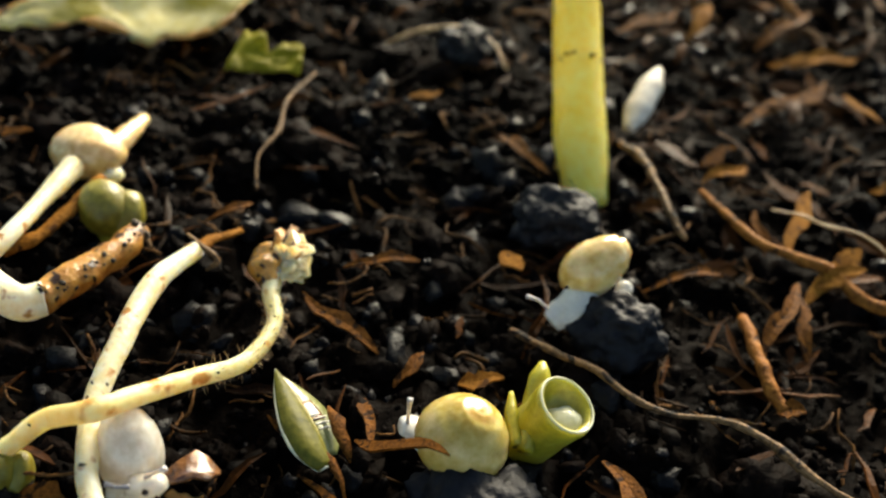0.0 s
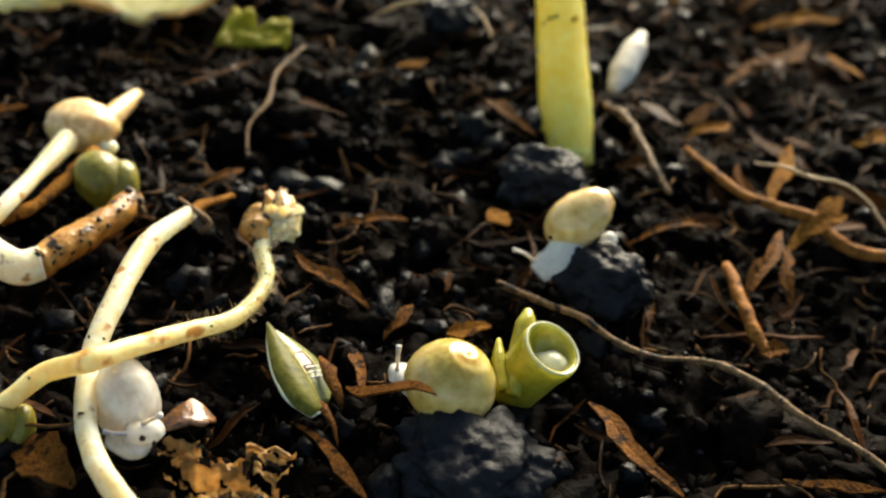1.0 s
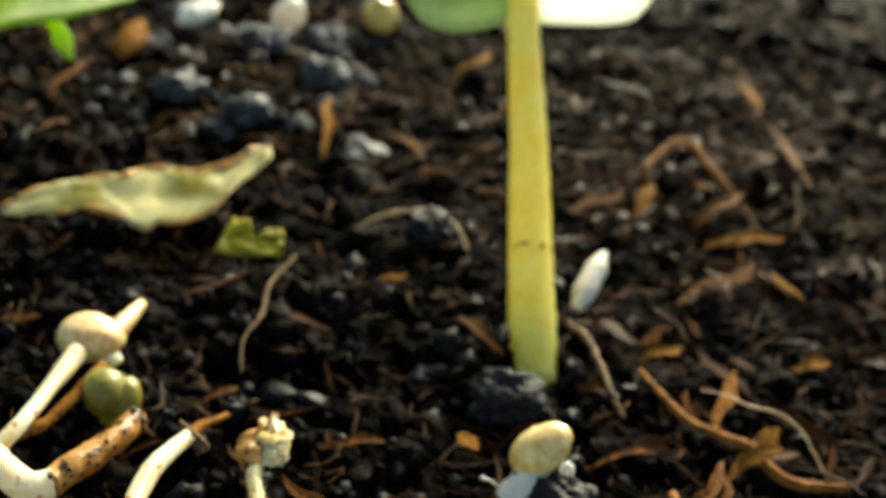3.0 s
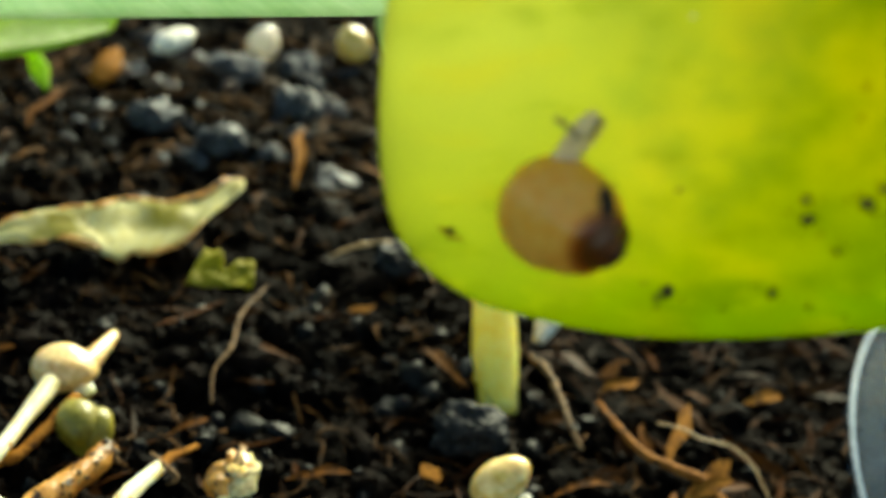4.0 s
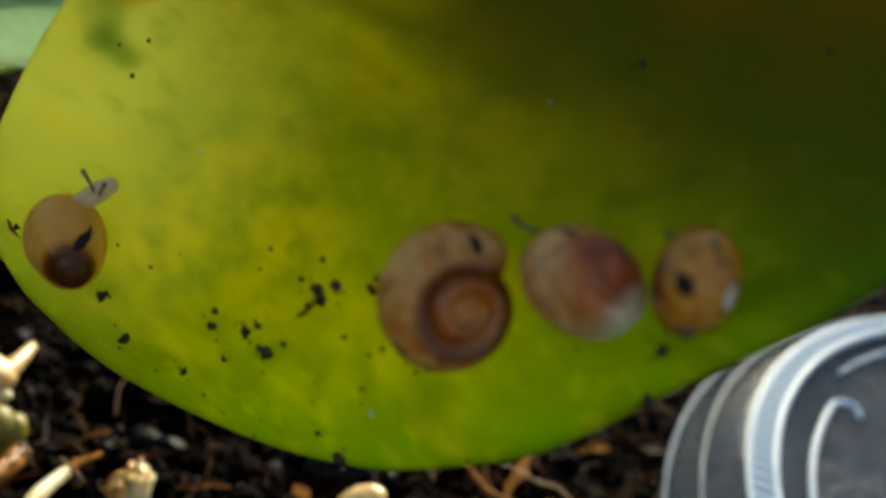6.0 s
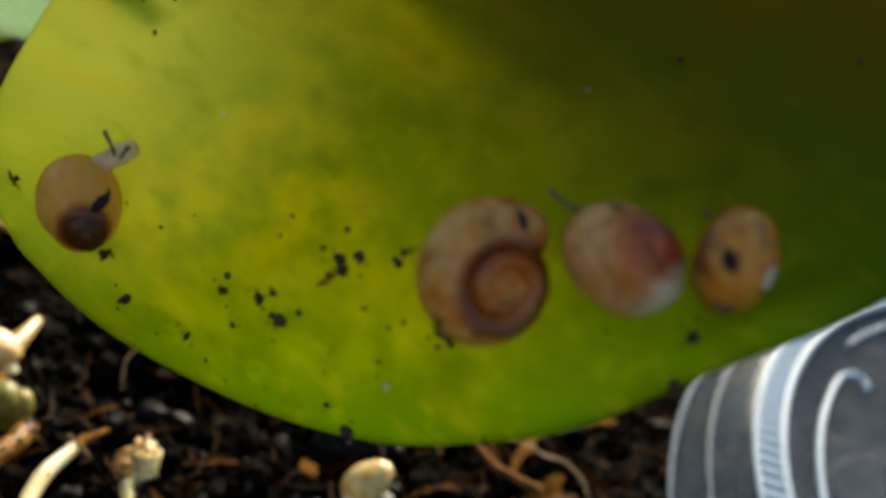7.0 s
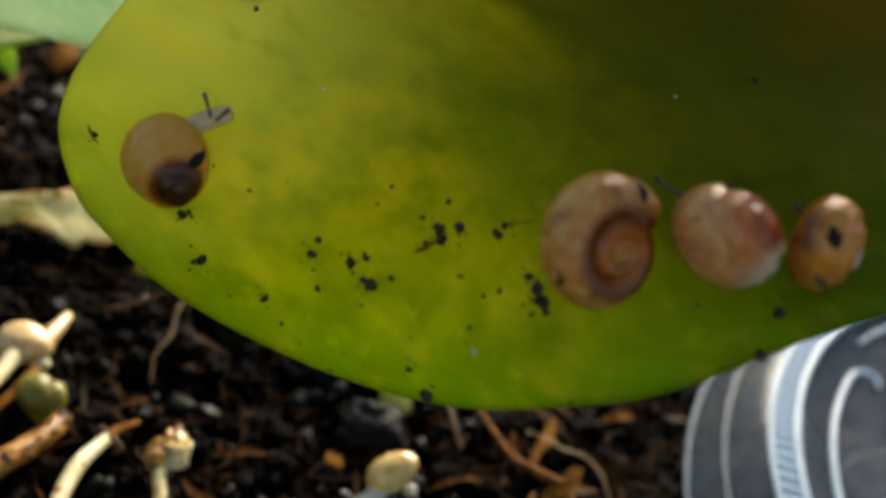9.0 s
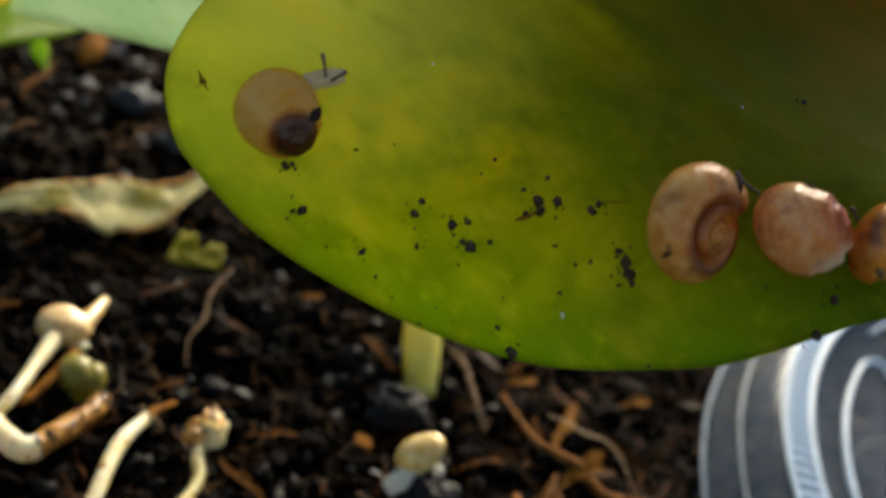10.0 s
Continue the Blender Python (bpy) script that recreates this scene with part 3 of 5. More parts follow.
def litter():
    """Fibres and bark splinters strewn over the soil, joined."""
    rng = random.Random(11)
    bm = bmesh.new()
    for i in range(620):
        if rng.random() < 0.55:
            x, y = rng.uniform(12, 65), rng.uniform(-20, 90)
        else:
            x, y = rng.uniform(-45, 55), rng.uniform(-30, 65)
        ln, a = rng.uniform(1.5, 6.5), rng.gauss(0.2, 0.9)
        z = ground_height(x, y) + rng.uniform(0.2, 1.4)
        d = Vector((math.cos(a), math.sin(a), rng.uniform(-0.35, 0.35))) * ln * 0.5
        c = Vector((x, y, z))
        sliver(c - d, c + d, rng.uniform(0.2, 0.8), 0.1, rng.uniform(-0.5, 0.8), i, (rng.uniform(-0.9, 0.9), rng.uniform(-0.9, 0.9), 1), bm, 0.1, 5)
    for i in range(150):
        x, y = rng.gauss(34, 13), rng.uniform(-8, 75)
        ln, a = rng.uniform(3.0, 8.5), rng.gauss(0.5, 0.9)
        c = Vector((x, y, ground_height(x, y) + rng.uniform(0.4, 1.8)))
        d = Vector((math.cos(a), math.sin(a), rng.uniform(-0.3, 0.3))) * ln * 0.5
        sliver(c - d, c + d, rng.uniform(0.4, 1.3), 0.12, rng.uniform(-0.3, 0.9), i + 700, (rng.uniform(-0.9, 0.9), rng.uniform(-0.9, 0.3), 1), bm, 0.12, 6)
    tagged(link("bark_litter", bm, BARK, (0, 0, 0), smooth=False), "brown bark fibres and splinters strewn on the soil", "litter", kind="stuff")


litter()


def fibres():
    """Thin bent rootlets and fibres between the crumbs, joined."""
    rng = random.Random(17)
    bm = bmesh.new()
    for i in range(1500):
        x, y = rng.uniform(-45, 55), rng.uniform(-32, 62)
        if (Vector((x, y)) - Vector((-24.62, 18.74, 0.50)[:2])).length < 5 or (Vector((x, y)) - Vector((-30.14, 17.35, 0.50)[:2])).length < 5:
            continue
        a, ln = rng.uniform(0, 6.28), rng.uniform(1.2, 4.5)
        p = Vector((x, y, ground_height(x, y) + rng.uniform(0.0, 0.7)))
        pts = [p]
        for k in range(3):
            a += rng.gauss(0, 0.6)
            p = p + Vector((math.cos(a), math.sin(a), rng.gauss(0.0, 0.35))) * ln / 3
            pts.append(p)
        r = rng.uniform(0.03, 0.12)
        tube(pts, [r, r * 1.1, r * 0.6], 5, 2, 1, 0.2, i, bm)
    for i in range(1100):
        x, y = rng.uniform(-55, 85), rng.uniform(28, 105)
        a, ln = rng.gauss(0.3, 1.0), rng.uniform(2.5, 8.0)
        p = Vector((x, y, ground_height(x, y) + rng.uniform(0.1, 1.0)))
        pts = [p]
        for k in range(3):
            a += rng.gauss(0, 0.5)
            p = p + Vector((math.cos(a), math.sin(a), rng.gauss(0.0, 0.25))) * ln / 3
            pts.append(p)
        r = rng.uniform(0.08, 0.26)
        tube(pts, [r, r * 1.1, r * 0.5], 5, 2, 1, 0.2, i, bm)
    tagged(link("root_fibres", bm, FIBRE, (0, 0, 0)), "fine brown root fibres woven through the soil", "fibres", kind="stuff")


fibres()


def stone(at, size, seed, label, turn=(0, 0, 0), mat=STONE):
    solo("stone", blob(at, size, seed, 0.55 if mat is GREYSTONE else 0.30, 1.7, 4 if mat is GREYSTONE else 5, turn), mat, (at[0], at[1], at[2] - size[2]), label, "stone", "stones in the soil")


stone((7.05, -14.70, 0.40), (2.7, 2.3, 2.1), 1, "rough dark grey lump of stone under a small snail")
stone((4.49, -3.97, 0.20), (2.9, 2.2, 1.9), 2, "smooth dark grey stone at the seedling's foot")
stone((-1.08, -28.65, -0.30), (3.7, 3.0, 2.2), 3, "dark grey stone half sunk in the soil")
stone((-1.29, 18.75, 0.60), (2.2, 2.0, 1.6), 4, "dull grey stone behind the crumbs")
stone((-20.33, 38.40, 0.40), (2.6, 2.0, 1.5), 5, "pale bluish grey lump of stone in the soil", mat=GREYSTONE)
stone((-28.04, 41.92, 0.40), (2.4, 2.0, 1.4), 6, "pale bluish grey lump of stone in the soil", mat=GREYSTONE)
stone((-12.35, 49.97, 0.50), (1.8, 2.6, 1.6), 7, "pale bluish grey lump of stone in the soil", mat=GREYSTONE)
stone((-21.05, 58.78, 0.40), (2.6, 2.4, 1.4), 8, "pale bluish grey lump of stone in the soil", mat=GREYSTONE)

# ---- the tall seedling ----
SEED_BASE = (7.15, 2.03, -1.20)
SEED_TOP = (4.96, 31.71, 17.78)


def build_seedling():
    b, t = Vector(SEED_BASE), Vector(SEED_TOP)
    s = thing("seedling", SEED_BASE, "pale yellow seedling stem leaning back with two small leaves", "seedling")
    d = t - b
    path = [b - d * 0.04, b + d * 0.12 + Vector((-0.05, 0, 0.1)), b + d * 0.3, b + d * 0.6 + Vector((0.1, 0, 0.2)), b + d * 0.85, t + d * 0.03]
    stem = part("stem", tube(path, [1.86, 1.92, 1.86, 1.66, 1.52, 1.5], 20, 8, wobble=0.03), STEM, s, "smooth pale yellow stem")
    node = b + d * 0.29
    bm = bmesh.new()
    rng = random.Random(5)
    for i in range(9):
        a = rng.uniform(-2.6, -0.4)
        q = node + Vector((math.cos(a) * 1.80, math.sin(a) * 1.35, -math.sin(a) * 1.2 + rng.uniform(-0.5, 0.5)))
        blob(q, (0.3, 0.16, 0.10), i, 0.4, 1.5, 1, (0, 0, rng.uniform(0, 90)), bm)
    part("scar", bm, CHIP, stem, "thin brown scar round the stem")

    low = smooth_path([(-6.29, 31.85, 17.92), (-4.87, 30.46, 15.93), (-2.06, 29.73, 15.26), (0.97, 29.76, 15.85), (4.18, 30.21, 17.13)], 5)
    flat = smooth_path([(6.22, 31.82, 16.28), (9.64, 32.66, 16.35), (13.53, 33.56, 16.58), (16.35, 34.82, 17.20), (18.18, 37.09, 19.27)], 5)

    def along(p, u):
        k = u * (len(p) - 1)
        i = min(int(k), len(p) - 2)
        return p[i].lerp(p[i + 1], k - i)

    def left(u, v):
        return along(low, u) + Vector((0.3, 7.0 * v, 2.6 * v + 0.9 * math.sin(math.pi * v)))

    def right(u, v):
        return along(flat, u) + Vector((0, 2.5, 6.5)) * v

    part("leaf", sheet(left, 16, 8, 0.5), COTYLEDON, s, "pale green seed leaf curled under")
    part("leaf", sheet(right, 12, 6, 0.45), GLARELEAF, s, "seed leaf painted white for its window glare")


build_seedling()


# ---- withered seedlings and stalks ----
def hairs(bm, path, r, count, seed, ln=0.5):
    rng = random.Random(seed)
    pts = smooth_path(path, 8)
    for i in range(count):
        c = pts[rng.randrange(len(pts))]
        a = rng.uniform(0, 6.28)
        d = Vector((math.cos(a), math.sin(a) * 0.7, math.sin(a)))
        tube([c + d * r * 0.9, c + d * (r + ln * rng.uniform(0.4, 1))], [0.018, 0.008], 3, 1, bm=bm, blunt=False)
    return bm


def flecks(path, r, count, seed, lo=0.06, hi=0.2):
    """Crumbs of soil stuck to a stalk, joined."""
    rng = random.Random(seed)
    pts, bm = smooth_path(path, 8), bmesh.new()
    for i in range(count):
        a, w = rng.uniform(0.2, 2.9), rng.uniform(lo, hi)
        c = pts[rng.randrange(len(pts))] + Vector((math.cos(a) * r, -0.5 * math.sin(a) * r, math.sin(a) * 0.9 * r))
        blob(c, (w * rng.uniform(0.7, 1.6), w, w * 0.7), i + seed, 0.5, 1.6, 1, (0, 0, rng.uniform(0, 180)), bm)
    return bm


def build_stalks():
    p = [(-16.25, -34.28, 1.50), (-17.85, -32.64, 2.20), (-19.10, -30.05, 2.20), (-19.69, -26.54, 2.70), (-19.39, -22.94, 3.20), (-18.73, -17.56, 3.00), (-17.30, -13.16, 2.00)]
    s = thing("withered_stalk", p[0], "cream withered seedling stalk arching over the soil", "stalk", "withered stalks")
    part("stalk", tube(p, [0.56, 0.52, 0.50, 0.53, 0.58, 0.62, 0.48], 14, 8, wobble=0.06, seed=1), STALK, s)
    tagged(part("dirt", flecks(p, 0.5, 26, 3, 0.04, 0.11), FRASS, s, "dark crumbs of soil"), kind="stuff")
    q = [(-17.55, -13.56, 2.10), (-16.68, -11.61, 1.60), (-15.30, -9.62, 1.00)]
    part("dry_tip", tube(q, [0.6, 0.42, 0.2], 8, 6, 0.7, 0.25, 2), PALECHIP, s, "dry fibrous tip clasped by dark fibres")
    q = [(-18.01, -12.20, 2.30), (-16.93, -13.33, 2.40), (-15.98, -13.94, 2.00), (-16.61, -14.14, 1.40)]
    part("dark_fibre", tube(q, [0.1, 0.17, 0.17, 0.1], 6, 5, 1, 0.3, 3), TWIG, s, "dark soil-stained fibre")
    p = [(-24.16, -29.06, 1.00), (-22.97, -28.35, 1.80), (-21.59, -27.39, 2.60), (-19.18, -28.49, 4.60), (-17.46, -26.62, 4.00), (-15.56, -24.14, 2.80), (-13.64, -22.06, 2.00), (-12.68, -19.90, 1.60), (-12.30, -17.93, 1.60), (-12.78, -15.96, 1.80), (-12.70, -14.46, 2.00)]
    s = thing("withered_stalk", p[0], "cream hairy stalk crossing another, with a rotten brown head", "stalk", "withered stalks")
    stalk = part("stalk", tube(p, [0.46, 0.48, 0.50, 0.52, 0.50, 0.48, 0.45, 0.44, 0.44, 0.48, 0.58], 14, 8, wobble=0.06, seed=4), STALKYELLOW, s)
    part("hairs", hairs(bmesh.new(), p[5:10], 0.46, 190, 5, 0.42), THREAD, stalk, "fine pale hairs")
    tagged(part("dirt", flecks(p, 0.46, 30, 5, 0.04, 0.11), FRASS, s, "dark crumbs of soil"), kind="stuff")
    h = Vector((-12.93, -14.08, 2.10))
    top = part("rotten_head", tube([(-12.72, -15.40, 1.90), (-13.20, -14.57, 2.20), (-13.12, -13.57, 2.60), (-12.66, -12.55, 2.80)], [0.5, 0.85, 0.8, 0.3], 12, 7, 0.9, 0.35, 9), ROT, s, "glossy orange-brown rotten collar")
    for k, (q, w, mt) in enumerate((((-12.10, -12.19, 2.60), 2.0, ROT), ((-11.33, -11.90, 2.30), 1.6, BULB), ((-10.89, -13.77, 1.90), 2.0, BULB), ((-11.17, -14.12, 1.40), 1.2, BULB), ((-11.87, -13.77, 2.70), 1.8, BULB), ((-12.14, -11.20, 2.80), 0.7, TWIG))):
        part("torn_flap", sliver(h + Vector((0.2, 0, 0.2)), q, w, 0.22, 1.1, 60 + k, (0.2, -0.6, 0.8), None, 0.6, 9), mt, top, "pale torn flap of tissue" if mt is BULB else "")
    part("frill", blob((-11.70, -14.19, 2.30), (0.7, 0.5, 0.6), 12, 0.5, 1.6, 3), BULB, top, "soft whitish torn tissue")

    # the seedling with a bulb, at the edge
    p = [(-26.5, -4.6, 0.8), (-27.15, -9.4, 1.30), (-27.67, -13.33, 1.80), (-28.62, -15.51, 1.40)]
    s = thing("sprouted_seed", p[-1], "tan sprouted seed with a pointed beak and pale stalk", "seedling", "withered stalks")
    part("stalk", tube(p, [0.75, 0.52, 0.52, 0.56], 14, 8, wobble=0.05, seed=7), STALK, s)
    p = [(-24.29, -6.17, 1.40), (-25.49, -9.55, 1.00), (-26.54, -12.09, 0.90), (-28.13, -13.40, 0.60)]
    part("strand", tube(p, [0.35, 0.5, 0.45, 0.4], 8, 6, 0.6, 0.25, 8), PALECHIP, s, "dry brown-streaked second strand")
    c = Vector((-26.1, -2.5, 0.6))
    bulb = part("bulb", blob(c, (2.5, 1.95, 1.65), 15, 0.10, 0.8, 4), BULB, s, "plump tan seed bulb")
    p = [(-24.7, -2.3, 0.7), (-24.1, -0.2, 0.8), (-23.6, 2.6, 0.4)]
    part("beak", tube(p, [1.0, 0.68, 0.38], 9, 6, wobble=0.1), BULB, bulb)
    p = [(-24.4, -4.0, 0.0), (-24.9, -4.6, -0.2)]
    part("white_frill", blob(p[0], (0.7, 0.5, 0.6), 16, 0.5, 2, 2), STALK, s, "small white frill under the bulb")

    # rust-brown curl
    p = [(-28.85, -15.38, 1.20), (-27.40, -17.07, 1.20), (-25.72, -18.17, 1.20), (-24.49, -17.71, 1.30)]
    s = thing("rotting_root", p[0], "cream root curl turning rusty brown and soft", "root", "withered stalks")
    part("root", tube(p, [0.85, 0.9, 0.95, 0.95], 14, 8, wobble=0.05, seed=9), STALK, s)
    p = [(-24.62, -17.78, 1.30), (-23.48, -16.25, 1.40), (-22.37, -14.42, 1.40), (-21.35, -12.54, 1.30), (-21.00, -10.93, 1.30)]
    rotten = part("rotten_end", tube(p, [0.92, 0.9, 0.88, 0.84, 0.6], 14, 8, wobble=0.14, seed=10), ROT, s, "glossy rust-brown rotten end")
    tagged(part("dirt", flecks(p, 0.86, 34, 7, 0.08, 0.26), FRASS, rotten, "dark crumbs of soil"), kind="stuff")
    p = [(-20.95, -11.03, 1.70), (-20.61, -11.56, 1.20), (-20.08, -11.99, 0.90)]
    part("rootlet", tube(p, [0.3, 0.28, 0.15], 6, 5, 1, 0.2), TWIG, rotten)


build_stalks()


def build_olive_seed(at, r, label):
    s = thing("split_seed", (at[0], at[1], at[2] - r), label, "seed")
    part("half", blob(Vector(at) + Vector((-0.2 * r, 0, 0.16 * r)), (0.74 * r, 0.9 * r, 0.92 * r), 21, 0.08, 1, 3, (0, -30, 20)), OLIVE, s)
    part("half", blob(Vector(at) + Vector((0.2 * r, 0.1, -0.16 * r)), (0.66 * r, 0.9 * r, 0.92 * r), 22, 0.08, 1, 3, (0, 30, 20)), OLIVE, s)


build_olive_seed((-23.2, -8.2, 0.1), 2.08, "olive green seed split into two halves")
build_olive_seed((-23.15, -28.91, 0.40), 1.4, "dull green seed half hidden under a stalk")


def build_pod():
    a, b = Vector((-11.81, -21.73, 1.60)), Vector((-8.61, -26.99, 0.60))
    d = b - a
    s = thing("seed_husk", (a + b) / 2 - Vector((0, 0, 1)), "olive green pointed seed husk split in two valves", "seed husk")
    side = Vector((0.8, 0.6, 0)).normalized()
    up = Vector((0.1, -0.4, 0.9)).normalized()

    def wide(u):
        return (1 - (1 - min(1.0, u / 0.62)) ** 1.6) * (1.0 if u < 0.72 else 1 - 0.55 * ((u - 0.72) / 0.28) ** 2)

    def front(u, v):
        w = wide(u)
        return a + d * u + side * w * (-1.35 + 1.55 * v) + up * (0.55 * math.sin(math.pi * (0.15 + 0.75 * v)) * w + 0.25 * w)

    def back(u, v):
        w = wide(u)
        return a + d * (0.06 + 0.86 * u) + side * w * (0.15 + 1.35 * v) + up * (0.34 * math.sin(math.pi * (0.2 + 0.75 * v)) * w - 0.05 - 0.45 * v * w)

    one = part("valve", sheet(front, 20, 10, 0.16), POD, s, "smooth dull olive green valve")
    two = part("valve", sheet(back, 20, 10, 0.16), PODPALE, s, "paler grey-green glossy valve")
    part("rim", tube([front(u, 0.0) for u in (0.0, 0.2, 0.4, 0.6, 0.8, 1.0)], [0.05, 0.09, 0.10, 0.10, 0.10, 0.08], 7, 5), TUBERIM, one, "pale thin edge of the husk")
    part("rim", tube([front(1.0, v) for v in (0.0, 0.5, 1.0)], [0.08, 0.10, 0.06], 7, 4), TUBERIM, one)
    part("seam", tube([front(u, 1.0) for u in (0.05, 0.25, 0.45, 0.65, 0.85)], [0.05, 0.12, 0.14, 0.14, 0.08], 7, 5), OLIVE, one, "darker fold along the middle")

    def spot(u0, u1, v0, v1, up_by):
        return sheet(lambda u, v: back(u0 + (u1 - u0) * u, v0 + (v1 - v0) * v) + up * up_by, 6, 6, 0.03)

    # a glossy reflection painted on: white spot, its dark outline and streaks
    dark = part("glint_outline", spot(0.38, 0.62, 0.02, 0.66, 0.10), DARKSCRAP, two, "dark outline painted round the glint")
    part("valve_glint", spot(0.42, 0.57, 0.12, 0.56, 0.14), WHITESEED, dark, "white glint painted on the valve")
    for k in range(3):
        part("streak", tube([back(0.60 + 0.06 * k, v) + up * 0.10 for v in (0.2, 0.5, 0.8)], [0.03, 0.06, 0.03], 6, 4), WHITESEED, two, "white streak of painted reflection across the valve")
    part("dry_skin", sliver((-11.65, -24.20, 1.00), (-7.60, -28.70, 0.20), 0.6, 0.12, 0.5, 33), CHIP, s, "brown papery skin under the husk")
    part("dry_skin", sliver((-8.75, -23.6, 1.3), (-7.7, -26.6, 0.6), 0.8, 0.12, 0.5, 35), CHIP, s, "brown papery skin under the husk")


build_pod()


def build_green_tube():
    a, b = Vector((1.31, -24.02, 0.90)), Vector((2.86, -23.36, 2.50))
    d = (b - a).normalized()
    view = (Vector((-2.6, -59, 48)) - b).normalized()
    ax = (d * 0.75 + view * 0.65).normalized()
    s = thing("stem_stub", a - Vector((0, 0, 1.2)), "translucent yellow-green hollow stem stub, cut open", "stem stub")
    u = ax.cross(Vector((0, 0, 1))).normalized()
    w = u.cross(ax).normalized()

    def ring(c, r, bm, n=22):
        return [bm.verts.new(c + (u * math.cos(2 * math.pi * k / n) + w * math.sin(2 * math.pi * k / n)) * r) for k in range(n)]

    bm = bmesh.new()
    base = b - ax * 4.4
    prof = [(0.0, 1.0), (0.5, 1.45), (1.6, 1.5), (3.2, 1.55), (4.3, 1.7), (4.6, 1.62), (4.55, 1.38), (4.0, 1.2), (3.4, 0.7), (3.3, 0.02)]
    rs = [ring(base + ax * h, r, bm) for h, r in prof]
    for p, q in zip(rs, rs[1:]):
        for k in range(22):
            bm.faces.new((p[k], p[(k + 1) % 22], q[(k + 1) % 22], q[k]))
    bm.faces.new(rs[0][::-1])
    stub = part("tube", bm, TUBEGREEN, s)
    bm = bmesh.new()
    n, m = 28, 8
    rr = [[bm.verts.new(base + ax * (4.6 + 0.09 * math.sin(6.283 * j / m)) + (u * math.cos(6.283 * i / n) + w * math.sin(6.283 * i / n)) * (1.57 + 0.07 * math.cos(6.283 * j / m))) for j in range(m)] for i in range(n)]
    for i in range(n):
        for j in range(m):
            bm.faces.new((rr[i][j], rr[i][(j + 1) % m], rr[(i + 1) % n][(j + 1) % m], rr[(i + 1) % n][j]))
    part("rim", bm, TUBERIM, stub, "pale rounded rim of the cut")
    part("plug", blob(base + ax * 3.55 - w * 0.55, (1.0, 0.9, 0.65), 35, 0.15, 1.2, 3), TUBERIM, stub, "whitish pith inside the cut")
    q = [(1.04, -24.70, 0.40), (1.42, -22.97, 1.20), (1.83, -21.15, 2.20), (1.92, -20.36, 2.60)]
    part("sheath", tube(q, [0.4, 0.6, 0.55, 0.2], 10, 6, 1, 0.15, 3), TUBEGREEN, s, "torn green sheath behind the tube")
    q = [(0.67, -24.52, 0.60), (0.44, -22.85, 1.00), (0.40, -21.53, 1.40)]
    part("sheath", tube(q, [0.35, 0.4, 0.12], 8, 6, 1, 0.1, 4), TUBEGREEN, s)


build_green_tube()


# ---- snails ----
def snail(at, half_long, half_wide, shell_mat, body_mat, axis, label, group, foot=None, head=None, eyes=(), marks=(), foot_r=0.8, phase=0.0, ribs=0.006, taper=0.12, depth=0.028, growth=2.8):
    """A small snail: at is the middle of its shell, axis the way its apex points; foot, head and eyes are paths."""
    c = Vector(at)
    s = thing("snail", c - Vector((0, 0, half_wide)), label, "snail", group)
    shell = part("shell", egg_shell(c, axis, half_long, half_wide, growth, depth=depth, phase=phase, ribs=ribs, taper=taper), shell_mat, s)
    front = shell
    if foot:
        front = part("foot", tube(foot, [foot_r * 0.35, foot_r, foot_r * 1.05, foot_r * 0.7], 12, 7, 0.55, 0.12, 3), body_mat, s, "soft translucent foot")
    if head:
        front = part("head", tube(head, [foot_r * 0.8, foot_r * 0.75, foot_r * 0.5], 12, 7, 0.8, 0.1, 5), body_mat, s)
    for e in eyes:
        part("tentacle", tube(e, [0.13, 0.09, 0.10, 0.16], 8, 6), EYESTALK, front, "slender eye stalk")
    for q, r in marks:
        part("dark_mark", blob(q, r, 3, 0.35, 1.6, 2), MARK, front, "tiny dark spot")
    return s


golden = snail((5.59, -12.07, 3.00), 2.35, 1.58, SHELLGOLD, BODYBLUE, (0.740, 0.300, 0.600), "golden snail crawling over a grey stone", "snails on the soil",
               foot=[(5.85, -12.62, 2.00), (4.67, -13.72, 1.80), (3.81, -14.21, 1.00), (3.18, -14.57, 0.50)], eyes=[[(2.99, -13.98, 1.00), (2.36, -13.81, 1.40), (1.66, -13.82, 1.60)]], foot_r=1.05, phase=0.3,
               marks=[((3.25, -15.99, 4.30), (0.13, 0.13, 0.12))])
part("tail", blob((7.55, -12.4, 1.70), (0.55, 0.45, 0.6), 8, 0.06, 1.0, 3), BODYBLUE, golden, "bluish white end of the foot")
snail((-2.26, -25.55, 2.00), 2.08, 2.32, SHELLMILK, BODYBLUE, (0.287, 0.056, 0.933), "milky yellow snail lying against a stem stub", "snails on the soil", phase=0.55, ribs=0.014,
      foot=[(-2.06, -25.58, 0.40), (-3.53, -24.90, 0.60), (-4.57, -24.39, 0.90), (-5.26, -24.43, 1.20)], eyes=[[(-4.96, -24.41, 1.40), (-4.98, -24.25, 2.00), (-4.98, -24.00, 2.70)]], foot_r=0.8)
